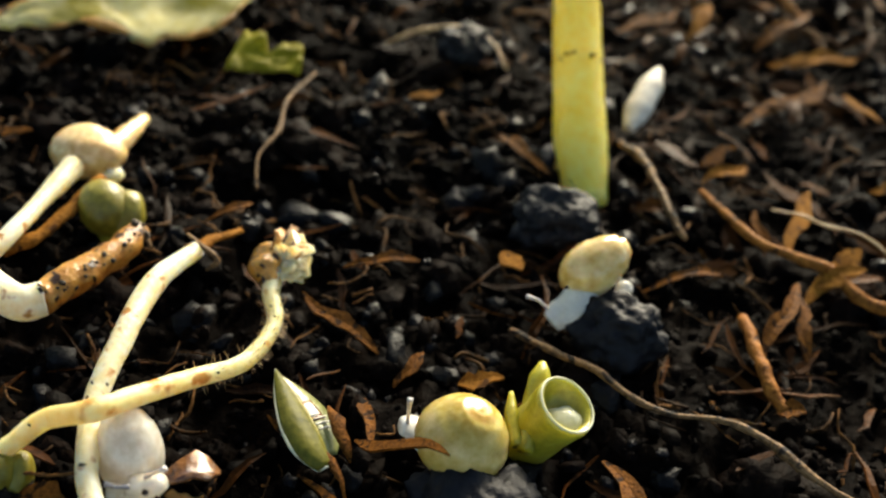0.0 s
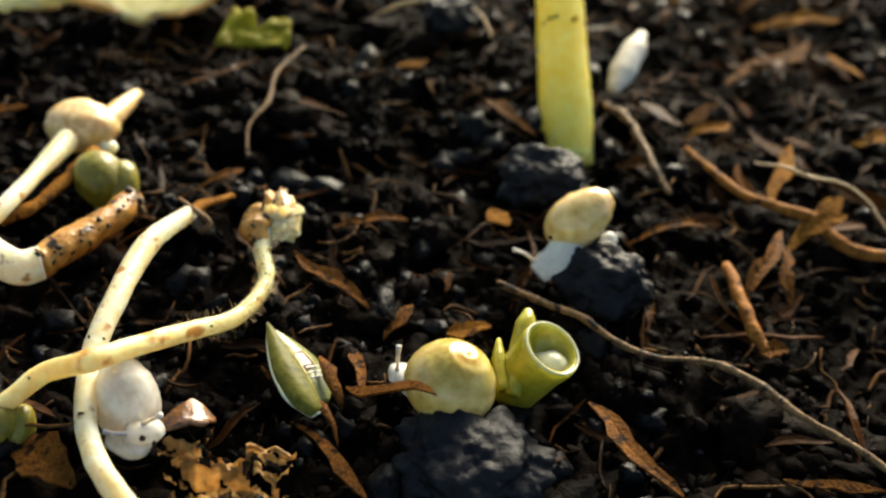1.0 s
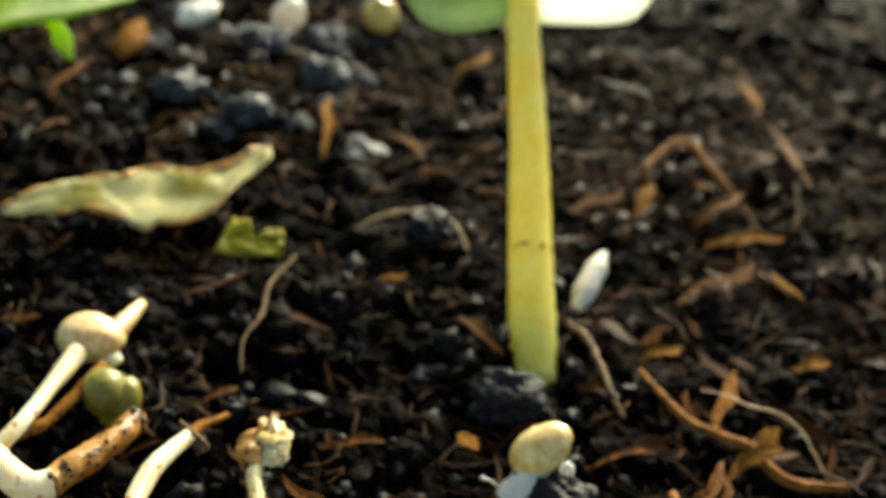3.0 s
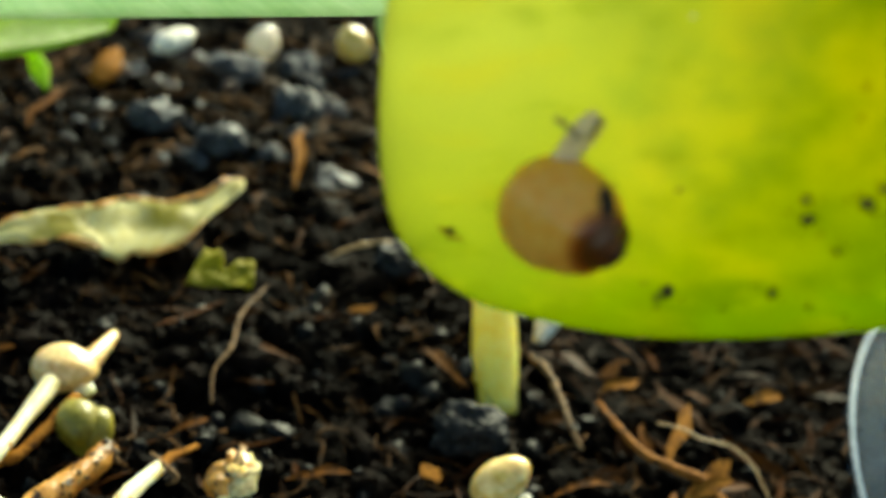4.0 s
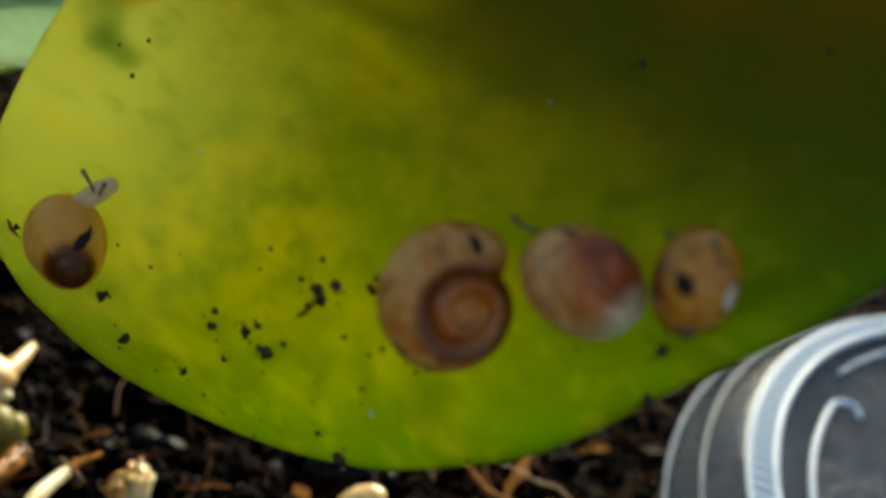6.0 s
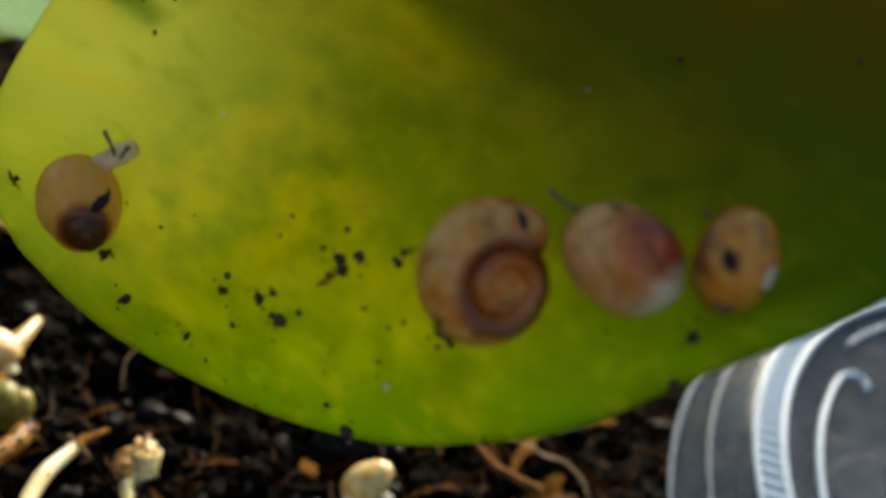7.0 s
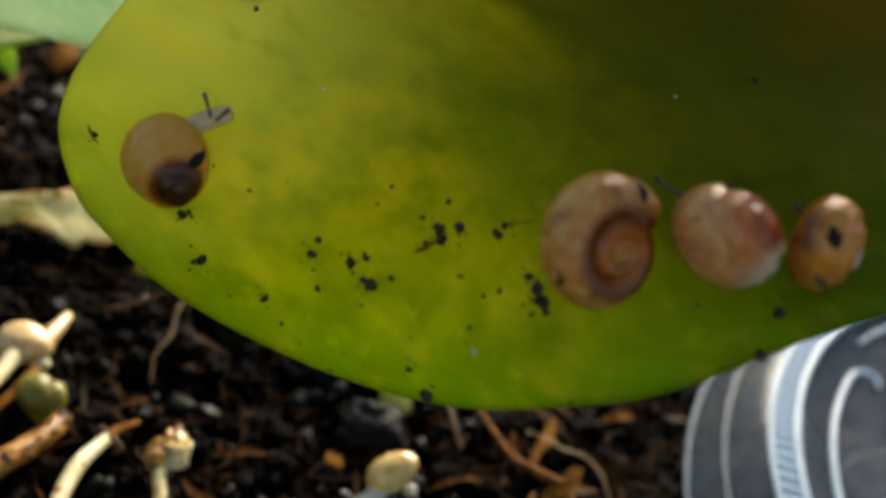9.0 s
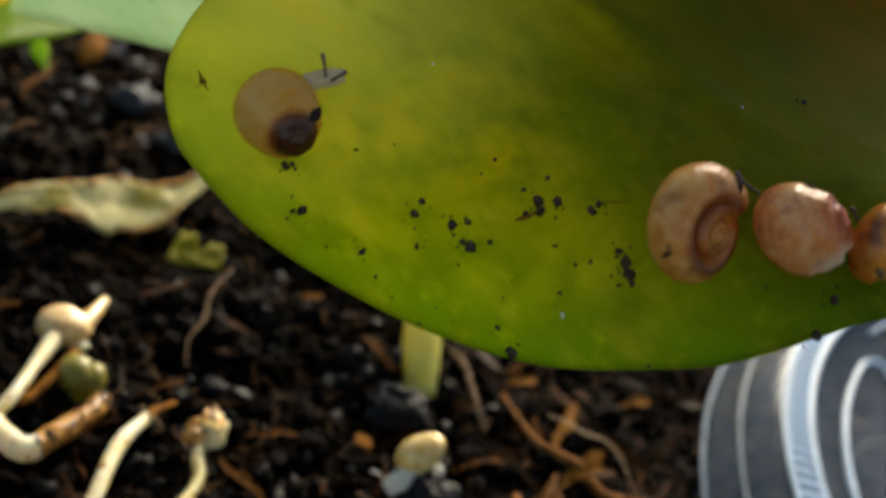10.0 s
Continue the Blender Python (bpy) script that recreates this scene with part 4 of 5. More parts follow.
snail((-17.73, -28.06, 1.90), 2.15, 1.5, SHELLWHITE, SHELLWHITE, (-0.204, 0.364, 0.865), "translucent white snail stretching its head under a stalk", "snails on the soil", phase=0.1, ribs=0.024,
      foot=[(-18.16, -28.66, 1.00), (-17.68, -29.70, 1.00), (-16.92, -30.17, 1.20), (-16.38, -29.90, 1.60)], head=[(-17.18, -29.85, 1.40), (-16.33, -30.08, 1.80), (-15.77, -29.99, 2.20)],
      eyes=[[(-16.60, -29.92, 2.20), (-16.17, -29.91, 2.60), (-15.70, -30.00, 3.00)], [(-17.24, -30.25, 1.90), (-17.83, -30.39, 2.00), (-18.28, -30.38, 2.10)]], foot_r=0.85,
      marks=[((-16.43, -30.73, 2.20), (0.16, 0.16, 0.14)), ((-15.88, -30.81, 2.00), (0.13, 0.13, 0.12))])
snail((-18.70, 64.53, 1.60), 2.3, 2.0, SHELLWHITE, BODY, (0.3, 0.2, 0.9), "small pale snail far back on the soil", "snails on the soil")
snail((-7.57, 68.42, 1.80), 2.5, 2.2, SHELLMILK, BODY, (-0.5, -0.3, 0.8), "small golden snail far back on the soil", "snails on the soil")


# ---- dead leaves, seeds, roots, chips ----
def build_dead_leaf():
    a = [(-37.06, 12.34, 1.30), (-34.05, 16.14, 1.90), (-30.35, 18.29, 1.80), (-27.14, 20.20, 1.90), (-23.56, 20.79, 2.10), (-19.89, 22.78, 2.60), (-16.78, 25.57, 3.00)]
    b = [(-36.83, 12.22, 0.70), (-33.66, 13.03, 1.00), (-29.82, 14.17, 1.10), (-25.59, 12.92, 0.90), (-22.74, 13.82, 1.10), (-19.59, 17.72, 1.80), (-16.45, 24.68, 2.80)]
    top, low = smooth_path(a, 5), smooth_path(b, 5)
    s = thing("dead_leaf", low[len(low) // 2], "withered pale yellow leaf with brown edges on the soil", "leaf")

    def f(u, v):
        k = u * (len(top) - 1)
        i = min(int(k), len(top) - 2)
        p, q = top[i].lerp(top[i + 1], k - i), low[i].lerp(low[i + 1], k - i)
        bow = math.sin(math.pi * v) * 0.25 * math.sin(u * 9)
        w = 0.5 + (v - 0.5) * (1 + 0.16 * noise.noise(Vector((u * 11, 4, 0))) + 0.14 * noise.noise(Vector((u * 30, 1, 6)))) + 0.12 * noise.noise(Vector((u * 8, 7, 7)))
        return p.lerp(q, w) + Vector((0, 0.2, 0.6)) * bow + Vector((0, 0.3, 0.9)) * (0.55 * noise.noise(Vector((u * 9, v * 3, 2))) + 0.2 * noise.noise(Vector((u * 22, v * 6, 5))))

    blade = part("blade", sheet(f, 40, 8, 0.3), DEADLEAF, s)
    edge = [f(i / 12, 0) for i in range(13)]
    part("edge", tube(edge, [0.3, 0.28, 0.25, 0.3, 0.3, 0.28, 0.4, 0.3], 6, 4, wobble=0.4), ROT, blade, "curled brown edge")
    low_edge = [f(i / 14, 1) for i in range(2, 13)]
    part("edge", tube(low_edge, [0.1, 0.22, 0.3, 0.16, 0.1, 0.2, 0.28, 0.1], 6, 4, wobble=0.5, seed=3), BROWNLEAF, blade, "browned lower edge")


build_dead_leaf()


def build_yellow_scrap():
    """A crumpled two-lobed bit of leaf."""
    a, b, c, d = [Vector(q) for q in [(-19.43, 10.36, 0.50), (-13.89, 11.08, 0.60), (-14.03, 14.08, 1.40), (-18.52, 14.40, 1.80)]]

    def f(u, v):
        lobe = 1 - 0.45 * math.exp(-((u - 0.52) / 0.13) ** 2) * v
        p = a.lerp(b, u).lerp(d.lerp(c, u), v * lobe)
        return p + Vector((0.2, -0.3, 0.8)) * (0.8 * noise.noise(Vector((u * 4.5, v * 3.0, 3))) + 0.3 * noise.noise(Vector((u * 11, v * 8, 5))))

    return solo("leaf_scrap", sheet(f, 18, 12, 0.2), YELLOWBIT, a, "wilted yellow-green crumpled scrap of leaf", "leaf scrap")


build_yellow_scrap()


def seed_at(a, b, r, mat, label, seed):
    a, b = Vector(a), Vector(b)
    solo("seed", tube([a, a.lerp(b, 0.3), a.lerp(b, 0.7), b], [r * 0.45, r, r * 0.95, r * 0.3], 14, 7, 0.8, 0.04, seed), mat, a, label, "seed", "pale seeds")


seed_at((10.95, 8.46, 0.60), (13.80, 14.71, 2.60), 1.05, GREYSEED, "grey-white rough oval seed standing by the stem", 1)
seed_at((-35.34, 47.41, 0.80), (-34.94, 55.46, 1.60), 1.5, PALECHIP, "pale tan oval seed far back", 2)
seed_at((-31.25, 59.94, 0.60), (-27.82, 65.57, 1.20), 1.6, WHITESEED, "whitish lump far back on the soil", 3)


def build_green_plant():
    """The fresh leaf at the back with its curled tip."""
    a = [(-41.83, 13.94, 14.00), (-40.15, 24.11, 12.00), (-36.37, 31.03, 11.00), (-32.32, 40.42, 10.00)]
    p = smooth_path(a, 6)
    base = (-51.06, 48.60, 0.00)
    s = thing("leafy_seedling", base, "fresh green seedling leaf with a curled tip", "seedling")

    def f(u, v):
        k = u * (len(p) - 1)
        i = min(int(k), len(p) - 2)
        c = p[i].lerp(p[i + 1], k - i)
        return c + Vector((0, 12 * v, 5 * v - 1.0 * math.sin(3.14 * v))) * math.sin(math.pi * (0.25 + 0.7 * u))

    part("leaf", sheet(f, 18, 8, 0.4), GREENLEAF, s)
    q = [(-40.27, 35.49, 9.00), (-39.13, 36.88, 7.50), (-38.35, 36.22, 6.00), (-37.39, 34.96, 5.00)]
    part("curled_tip", tube(q, [0.8, 1.1, 0.9, 0.3], 10, 6, 0.6, 0.1), GREENLEAF, s, "curled green leaf tip")
    q = [base, Vector(base) + Vector((-3, 4, 6)), Vector(a[0]) + Vector((0, 4, 2))]
    part("stem", tube(q, [1.2, 1.1, 1.0], 10, 6), STEM, s)


build_green_plant()


def build_pale_leaf():
    """The pale leaf that hangs into view from above, on a stem rooted to the side."""
    a, b = Vector((-30.0, 11.6, 22.1)), Vector((-10.0, -13.2, 34.4))
    e = (b - a)
    base = (-48, 30, -1)
    s = thing("overhanging_leaf", base, "pale green leaf hanging over the soil", "leaf")

    def f(u, v):
        c = a + e * (-0.45 + 1.75 * u)
        k = math.sin(math.pi * (0.10 + 0.85 * u)) ** 0.5
        return c + Vector((1.5, 5.0, 13.0)) * v * k + Vector((0, 1, 0)) * (-2.2 * math.sin(math.pi * v) * k)

    blade = part("blade", sheet(f, 24, 10, 0.5), PALELEAF, s)
    part("midrib", tube([f(u, 0.5) + Vector((0, -0.1, 0)) for u in (0.0, 0.25, 0.5, 0.75, 0.98)], [0.7, 0.55, 0.45, 0.35, 0.15], 8, 5), PALELEAF, blade)
    q = f(0.0, 0.4)
    part("stem", tube([base, Vector(base) + Vector((-3, 0, 8)), q], [1.6, 1.4, 0.9], 10, 8), STEM, s)


build_pale_leaf()


def root(pts, radii, mat, label, name="root", wob=0.25, seed=0, segs=9):
    return solo(name, tube(pts, radii, segs, 8, 1, wob, seed), mat, pts[0], label, "root", "roots in the soil")


root([(15.38, 1.50, 0.20), (15.97, -1.64, 0.90), (17.53, -5.25, 1.20), (19.89, -6.82, 1.30), (21.88, -7.99, 1.30), (23.06, -10.06, 1.00), (24.82, -10.54, 0.80), (28.58, -9.84, 0.40)], [0.22, 0.28, 0.32, 0.34, 0.40, 0.44, 0.40, 0.3], ROOT, "thick orange-brown bent root", wob=0.14, seed=1)
root([(0.81, -15.38, 0.30), (3.22, -17.50, 0.80), (5.28, -18.71, 0.90), (7.12, -20.22, 0.60), (9.22, -21.14, 0.50), (11.90, -21.56, 0.80), (14.14, -22.75, 0.80), (15.88, -24.63, 0.60), (18.32, -26.72, 0.50), (20.14, -28.49, 0.40)], [0.14, 0.19, 0.24, 0.16, 0.14, 0.19, 0.22, 0.24, 0.22, 0.2], TWIG, "long thin brown root running over the soil", wob=0.3, seed=2)
root([(19.17, -1.93, 1.60), (20.82, -2.80, 2.00), (22.32, -3.77, 2.00), (24.58, -4.19, 1.90), (25.91, -5.71, 1.70), (26.36, -7.79, 1.40), (26.81, -9.93, 1.00)], [0.05, 0.09, 0.10, 0.09, 0.08, 0.08, 0.06], THREAD, "fine straw-coloured root thread", "root_thread", 0.3, 3, 6)
root([(10.15, 6.59, 0.40), (11.27, 3.98, 0.80), (11.93, 0.50, 0.80), (12.40, -2.53, 0.60), (13.13, -4.50, 0.20)], [0.22, 0.3, 0.26, 0.3, 0.18], TWIG, "short brown knobbly root beside the stem", wob=0.35, seed=4)
root([(-12.78, 11.97, 0.30), (-14.32, 6.68, 0.80), (-14.47, 2.43, 0.80), (-15.42, -0.82, 0.70), (-15.11, -4.10, 0.20)], [0.08, 0.13, 0.15, 0.12, 0.08], TWIG, "thin tan rootlet in the soil", wob=0.35, seed=5, segs=7)
root([(-7.61, 18.25, 0.30), (-5.20, 19.64, 1.00), (-1.66, 20.33, 1.40), (0.93, 18.78, 1.20), (2.11, 16.18, 0.30)], [0.12, 0.18, 0.18, 0.16, 0.12], THREAD, "thin arched rootlet over a stone", wob=0.3, seed=6, segs=7)
root([(15.19, -12.26, 0.40), (15.11, -15.97, 0.80), (15.18, -18.45, 0.80), (15.83, -20.29, 0.60)], [0.3, 0.42, 0.4, 0.3], ROOT, "short brown root ending in a chip", wob=0.3, seed=7)
root([(21.30, 35.69, 0.50), (25.74, 41.23, 1.80), (27.74, 40.46, 2.00), (29.12, 36.10, 1.40), (31.08, 32.91, 0.40)], [0.35, 0.5, 0.5, 0.45, 0.3], ROOT, "brown root bent like an elbow", wob=0.25, seed=8)


def chip(a, b, width, mat=CHIP, label="brown bark chip lying on the soil", curl=0.4, seed=0, thick=0.14, up=(0, -0.3, 1)):
    return solo("bark_chip", sliver(a, b, width * (0.95 if mat is PALECHIP else 0.75), thick, curl, seed, up, None, 0.12, 9), mat, a, label, "bark chip", "bark chips", smooth=False)


CHIPS = [
    ((-11.06, -15.24, 1.40), (-6.60, -18.68, 0.50), 1.3, CHIP),
    ((-9.02, -11.56, 0.60), (-4.51, -10.29, 0.60), 1.0, CHIP),
    ((-7.34, -25.44, 1.20), (-3.21, -28.98, 4.60), 1.0, CHIP),
    ((5.20, -24.73, 0.30), (8.50, -31.33, 0.80), 1.6, CHIP),
    ((9.09, -10.24, 0.50), (14.74, -8.34, 0.50), 0.9, CHIP),
    ((0.74, -8.69, 0.80), (1.67, -10.65, 1.00), 1.5, PALECHIP),
    ((-2.32, -20.69, 0.80), (0.17, -20.09, 0.90), 1.1, PALECHIP),
    ((-5.65, -20.92, 0.30), (-4.19, -18.65, 0.90), 1.0, CHIP),
    ((-9.92, -27.22, 0.20), (-6.10, -32.04, 0.20), 1.0, CHIP),
    ((-7.12, -21.85, 0.20), (-6.68, -26.17, 1.20), 1.0, CHIP),
    ((15.38, -20.12, 0.40), (16.60, -20.72, 1.20), 1.8, CHIP),
    ((19.82, -5.94, 0.60), (22.74, 1.09, 1.40), 1.5, PALECHIP),
    ((18.24, -5.54, 0.40), (17.90, -2.26, 1.60), 1.1, CHIP),
    ((15.79, -15.83, 0.30), (18.90, -9.06, 1.20), 1.5, CHIP),
    ((19.30, -10.18, 0.50), (24.12, -5.77, 1.80), 1.8, PALECHIP),
    ((20.38, -9.25, 0.80), (23.79, -8.04, 1.80), 1.4, PALECHIP),
    ((18.28, -15.21, 0.00), (19.00, -10.15, 0.90), 1.2, CHIP),
    ((20.67, 10.65, 0.40), (28.27, 18.21, 1.80), 2.2, CHIP),
    ((25.03, 21.50, 0.80), (33.56, 24.35, 1.00), 1.3, PALECHIP),
    ((24.42, 24.78, 0.60), (31.07, 31.03, 1.80), 1.6, CHIP),
    ((12.25, 25.41, 0.40), (18.39, 30.03, 1.20), 1.8, CHIP),
    ((18.67, 25.35, 0.40), (21.18, 30.26, 1.80), 1.6, PALECHIP),
    ((26.37, 33.51, 0.40), (27.73, 31.71, 1.60), 2.2, CHIP),
    ((40.64, 52.81, 0.60), (40.64, 36.45, 0.80), 1.6, CHIP),
    ((39.14, 64.90, 0.60), (39.31, 55.96, 0.80), 1.6, PALECHIP),
    ((59.86, 93.81, 0.80), (66.58, 87.66, 1.00), 1.8, CHIP),
    ((30.96, 18.54, 0.40), (32.49, 14.00, 0.60), 0.8, PALECHIP),
    ((28.07, 3.57, 0.60), (31.83, 4.34, 0.80), 1.4, PALECHIP),
    ((15.38, 2.06, 0.60), (18.92, 4.23, 1.00), 1.2, PALECHIP),
    ((15.77, 4.32, 0.60), (18.47, 6.04, 1.40), 1.6, CHIP),
    ((-11.79, 30.18, 0.30), (-11.76, 42.18, 1.20), 1.4, PALECHIP),
    ((1.93, 51.99, 0.50), (6.19, 60.62, 1.60), 1.2, PALECHIP),
    ((-2.60, 29.33, 0.50), (1.29, 30.04, 0.80), 1.2, CHIP),
    ((-4.71, 37.47, 0.50), (-2.38, 31.62, 0.90), 1.6, CHIP),
    ((2.36, 34.94, 0.50), (5.91, 36.44, 0.90), 0.9, CHIP),
    ((-32.89, -0.95, 0.40), (-30.16, -0.70, 0.60), 0.9, CHIP),
    ((-39.44, 35.14, 0.40), (-38.27, 43.53, 1.00), 1.4, CHIP),
    ((-17.68, -8.38, 0.60), (-14.89, -6.79, 0.90), 0.8, CHIP),
    ((-5.57, 9.35, 0.50), (-3.26, 10.79, 0.60), 0.8, PALECHIP),
    ((0.91, 5.45, 0.50), (4.23, 0.67, 0.70), 1.5, CHIP),
    ((25.14, 22.22, 0.50), (33.07, 23.62, 0.90), 1.6, PALECHIP),
    ((14.22, -29.37, 0.40), (19.37, -29.71, 0.40), 0.8, CHIP),
    ((-22.48, -29.88, 0.20), (-19.25, -32.34, 0.60), 3.4, CHIP),
]
for i, (a, b, w, m) in enumerate(CHIPS):
    chip(a, b, w, m, "tan dry bark chip lying on the soil" if m is PALECHIP else "brown bark chip lying on the soil", 0.3 + 0.3 * math.sin(i * 2.1), i)


def build_holey_leaf():
    """A brown rotted leaf full of holes."""
    a, b, c, d = [Vector(q) for q in [(-16.12, -30.13, 1.80), (-9.52, -30.29, 1.40), (-9.75, -33.10, 0.60), (-14.69, -33.44, 0.60)]]
    bm = bmesh.new()
    n = 34
    verts = {}

    def vert(i, j):
        if (i, j) not in verts:
            u, v = i / n, j / n
            p = a.lerp(b, u).lerp(d.lerp(c, u), v)
            verts[i, j] = bm.verts.new(p + Vector((0, 0, 1.1 * noise.noise(Vector((u * 5, v * 4, 1))) + 0.5 * noise.noise(Vector((u * 14, v * 12, 4))))))
        return verts[i, j]

    for i in range(n):
        for j in range(n):
            u, v = i / n, j / n
            q = noise.noise(Vector((u * 7.0, v * 5.0, 8.0))) + 0.5 * noise.noise(Vector((u * 16, v * 12, 2.0)))
            edge = min(u, 1 - u, v + 0.12) * 5 - 0.30
            if q < 0.10 and q + 0.2 > -edge * 0.6 and not (v < 0.25 + 0.25 * noise.noise(Vector((u * 8, 3, 3))) and 0.30 < u < 0.62):
                bm.faces.new((vert(i, j), vert(i + 1, j), vert(i + 1, j + 1), vert(i, j + 1)))
    bmesh.ops.solidify(bm, geom=bm.faces[:], thickness=0.22)
    solo("rotted_leaf", bm, BROWNLEAF, a.lerp(c, 0.5), "brown rotted leaf eaten into holes", "leaf")
    q = [(-16.12, -29.59, 1.40), (-15.55, -29.05, 1.90), (-14.43, -28.75, 1.80), (-13.51, -28.46, 1.20)]
    solo("leaf_scrap", sliver(q[0], q[3], 2.0, 0.2, 0.9, 41), DARKSCRAP, q[0], "curled purplish brown scrap of leaf", "leaf scrap")


build_holey_leaf()


# ---- clear plastic tub, upside down on the soil ----
JAR = Vector((100.2, -18.9, -1.2))


def lathe(prof, n=128, closed=False):
    bm = bmesh.new()
    rings = [[bm.verts.new(JAR + Vector((math.cos(2 * math.pi * k / n) * r, math.sin(2 * math.pi * k / n) * r, z))) for k in range(n)] for r, z in prof]
    pairs = list(zip(rings, rings[1:])) + ([(rings[-1], rings[0])] if closed else [])
    for a, b in pairs:
        for k in range(n):
            bm.faces.new((a[k], a[(k + 1) % n], b[(k + 1) % n], b[k]))
    return bm


def build_jar():
    s = thing("plastic_tub", JAR, "clear low plastic tub upside down, with a knurled ring", "plastic tub")
    out = [(66.2, 0), (66.2, 1.0), (65.4, 1.8), (63.8, 3.9), (63.2, 4.6), (61.8, 6.0), (60.6, 6.9), (59.9, 7.2), (57.3, 7.4), (56.5, 7.1), (55.2, 6.4), (51.8, 6.2), (30.0, 5.9), (0.05, 5.7)]
    inn = [(0.05, 5.2), (30.0, 5.4), (51.8, 5.7), (55.3, 5.9), (56.6, 6.5), (57.5, 6.8), (59.7, 6.6), (60.3, 6.3), (61.4, 5.5), (62.8, 4.2), (63.3, 3.6), (64.8, 1.5), (65.6, 0.6), (65.6, 0)]
    part("wall", lathe(out + inn, 160, True), PLASTIC, s, "clear slightly scuffed plastic")
    for r, z, w in ((65.9, 1.1, 0.20), (63.5, 4.5, 0.14), (60.1, 7.4, 0.28), (57.4, 7.6, 0.42)):
        prof = [(r + w * math.cos(2 * math.pi * i / 8), z + w * 0.8 * math.sin(2 * math.pi * i / 8)) for i in range(8)]
        ring = part("ring", lathe(prof, 160, True), FROST if r < 62 else CLOUDY, s, "whitish moulded ring")

    def arc(r, a0, a1, steps):
        return [JAR + Vector((r * math.cos(radians(a0 + (a1 - a0) * k / steps)), r * math.sin(radians(a0 + (a1 - a0) * k / steps)), 6.5)) for k in range(steps + 1)]

    hook = [JAR + Vector((r * math.cos(radians(g)), r * math.sin(radians(g)), 6.5)) for r, g in ((52.8, 140.2), (51.9, 138.8), (50.7, 139.2), (50.0, 140.8))]
    part("moulded_line", tube(arc(53.1, 222, 141.6, 22) + hook, [0.40] * 3 + [0.36, 0.28], 8, 3), FROST, s, "white moulded line ending in a hook")
    part("moulded_line", tube(arc(55.0, 134, 40, 20), [0.25, 0.42, 0.42], 8, 3), FROST, s, "white moulded line on the flat top")
    bm = bmesh.new()
    bmesh.ops.create_cube(bm, size=1.0)
    bmesh.ops.bevel(bm, geom=bm.edges[:], offset=0.12, segments=1, affect="EDGES")
    for v in bm.verts:
        v.co = Vector((v.co.x * 2.2, v.co.y * 0.62, v.co.z * 0.7)) * MM
    me = bpy.data.meshes.new("ridge")
    bm.to_mesh(me)
    bm.free()
    me.materials.append(FROST)
    for k in range(236):
        a = 2 * math.pi * k / 236
        ob = new("ridge", me)
        ob.parent = ring
        ob.matrix_basis = pose(math.cos(a) * 58.8 * MM, math.sin(a) * 58.8 * MM, 7.4 * MM, 0, 0, math.degrees(a))


build_jar()
solo("leaf_scrap", sliver((55.4, 6.0, 0.6), (58.6, 8.6, 1.4), 2.4, 0.2, 0.9, 71), CHIP, (55.4, 6.0, 0.6), "brown scrap of leaf under the plastic tub", "leaf scrap")
root([(52.6, 0.6, 0.4), (55.0, 2.6, 1.6), (57.6, 4.4, 2.2), (61.5, 5.6, 2.0), (65.0, 5.0, 1.0)], [0.16, 0.22, 0.22, 0.2, 0.12], TWIG, "thin dark stalk under the plastic tub", "stalk_bit", 0.2, 31, 7)

# ---- the big leaf with snails, bent into view ----
# seconds, place in millimetres, turn in degrees
LEAF_PATH = [
    (0.0, 55.96, -15.06, 87.06, 65.88, -40.59, 18.00),
    (2.7, 55.96, -15.06, 87.06, 65.88, -40.59, 18.00),
    (3.3, 19.50, -36.00, 57.00, 65.88, -40.59, 15.50),
    (3.8, 12.00, -39.08, 46.10, 65.88, -40.59, 13.97),
    (4.0, 10.72, -40.20, 46.87, 64.82, -38.46, 12.25),
    (4.5, 8.49, -41.59, 46.20, 62.85, -32.76, 9.08),
    (5.0, 5.91, -41.72, 45.67, 58.76, -25.24, 6.53),
    (5.5, 0.44, -44.39, 42.35, 71.49, -28.06, -3.85),
    (5.7, -2.77, -43.91, 43.34, 68.10, -26.63, -6.01),
    (6.8, -4.43, -42.72, 44.97, 59.43, -21.59, -6.19),
    (7.0, -3.37, -42.17, 44.67, 59.06, -19.47, -4.61),
    (7.5, -3.00, -42.47, 44.76, 57.44, -17.92, -3.54),
    (8.0, -2.75, -42.00, 45.73, 53.82, -15.47, -2.98),
    (8.5, -2.26, -41.70, 45.57, 53.11, -13.67, -1.53),
    (9.0, -1.39, -41.38, 44.83, 52.52, -10.09, 0.82),
    (9.5, -0.36, -40.20, 44.28, 52.63, -5.77, 4.15),
    (10.0, 0.84, -39.70, 44.50, 50.41, -0.07, 6.36),
]


def leaf_z(x, y):
    x, y = min(x, 22), max(min(y, 16), -9)
    return 0.70 + 0.334 * x - 0.149 * y - 0.00479 * x * x - 0.01986 * x * y - 0.03207 * (y * y if y < 3.5 else 7.0 * y - 12.25)


OUTLINE = [(-12.8, 14.4), (-15.6, 11.2), (-18.4, 7.2), (-19.6, 4.0), (-18.9, 1.2), (-17.5, -0.5), (-14.4, -3.0), (-10.0, -5.1), (-6.0, -6.4), (-2.0, -7.0), (1.6, -6.6), (5.0, -5.8), (9.5, -3.6), (13.5, -1.9), (19.0, 1.2), (24.0, 6.0), (28.0, 12.0), (29.0, 20.0), (25.0, 29.0), (14.0, 33.0), (3.0, 31.0), (-4.0, 26.0), (-9.5, 19.0)]


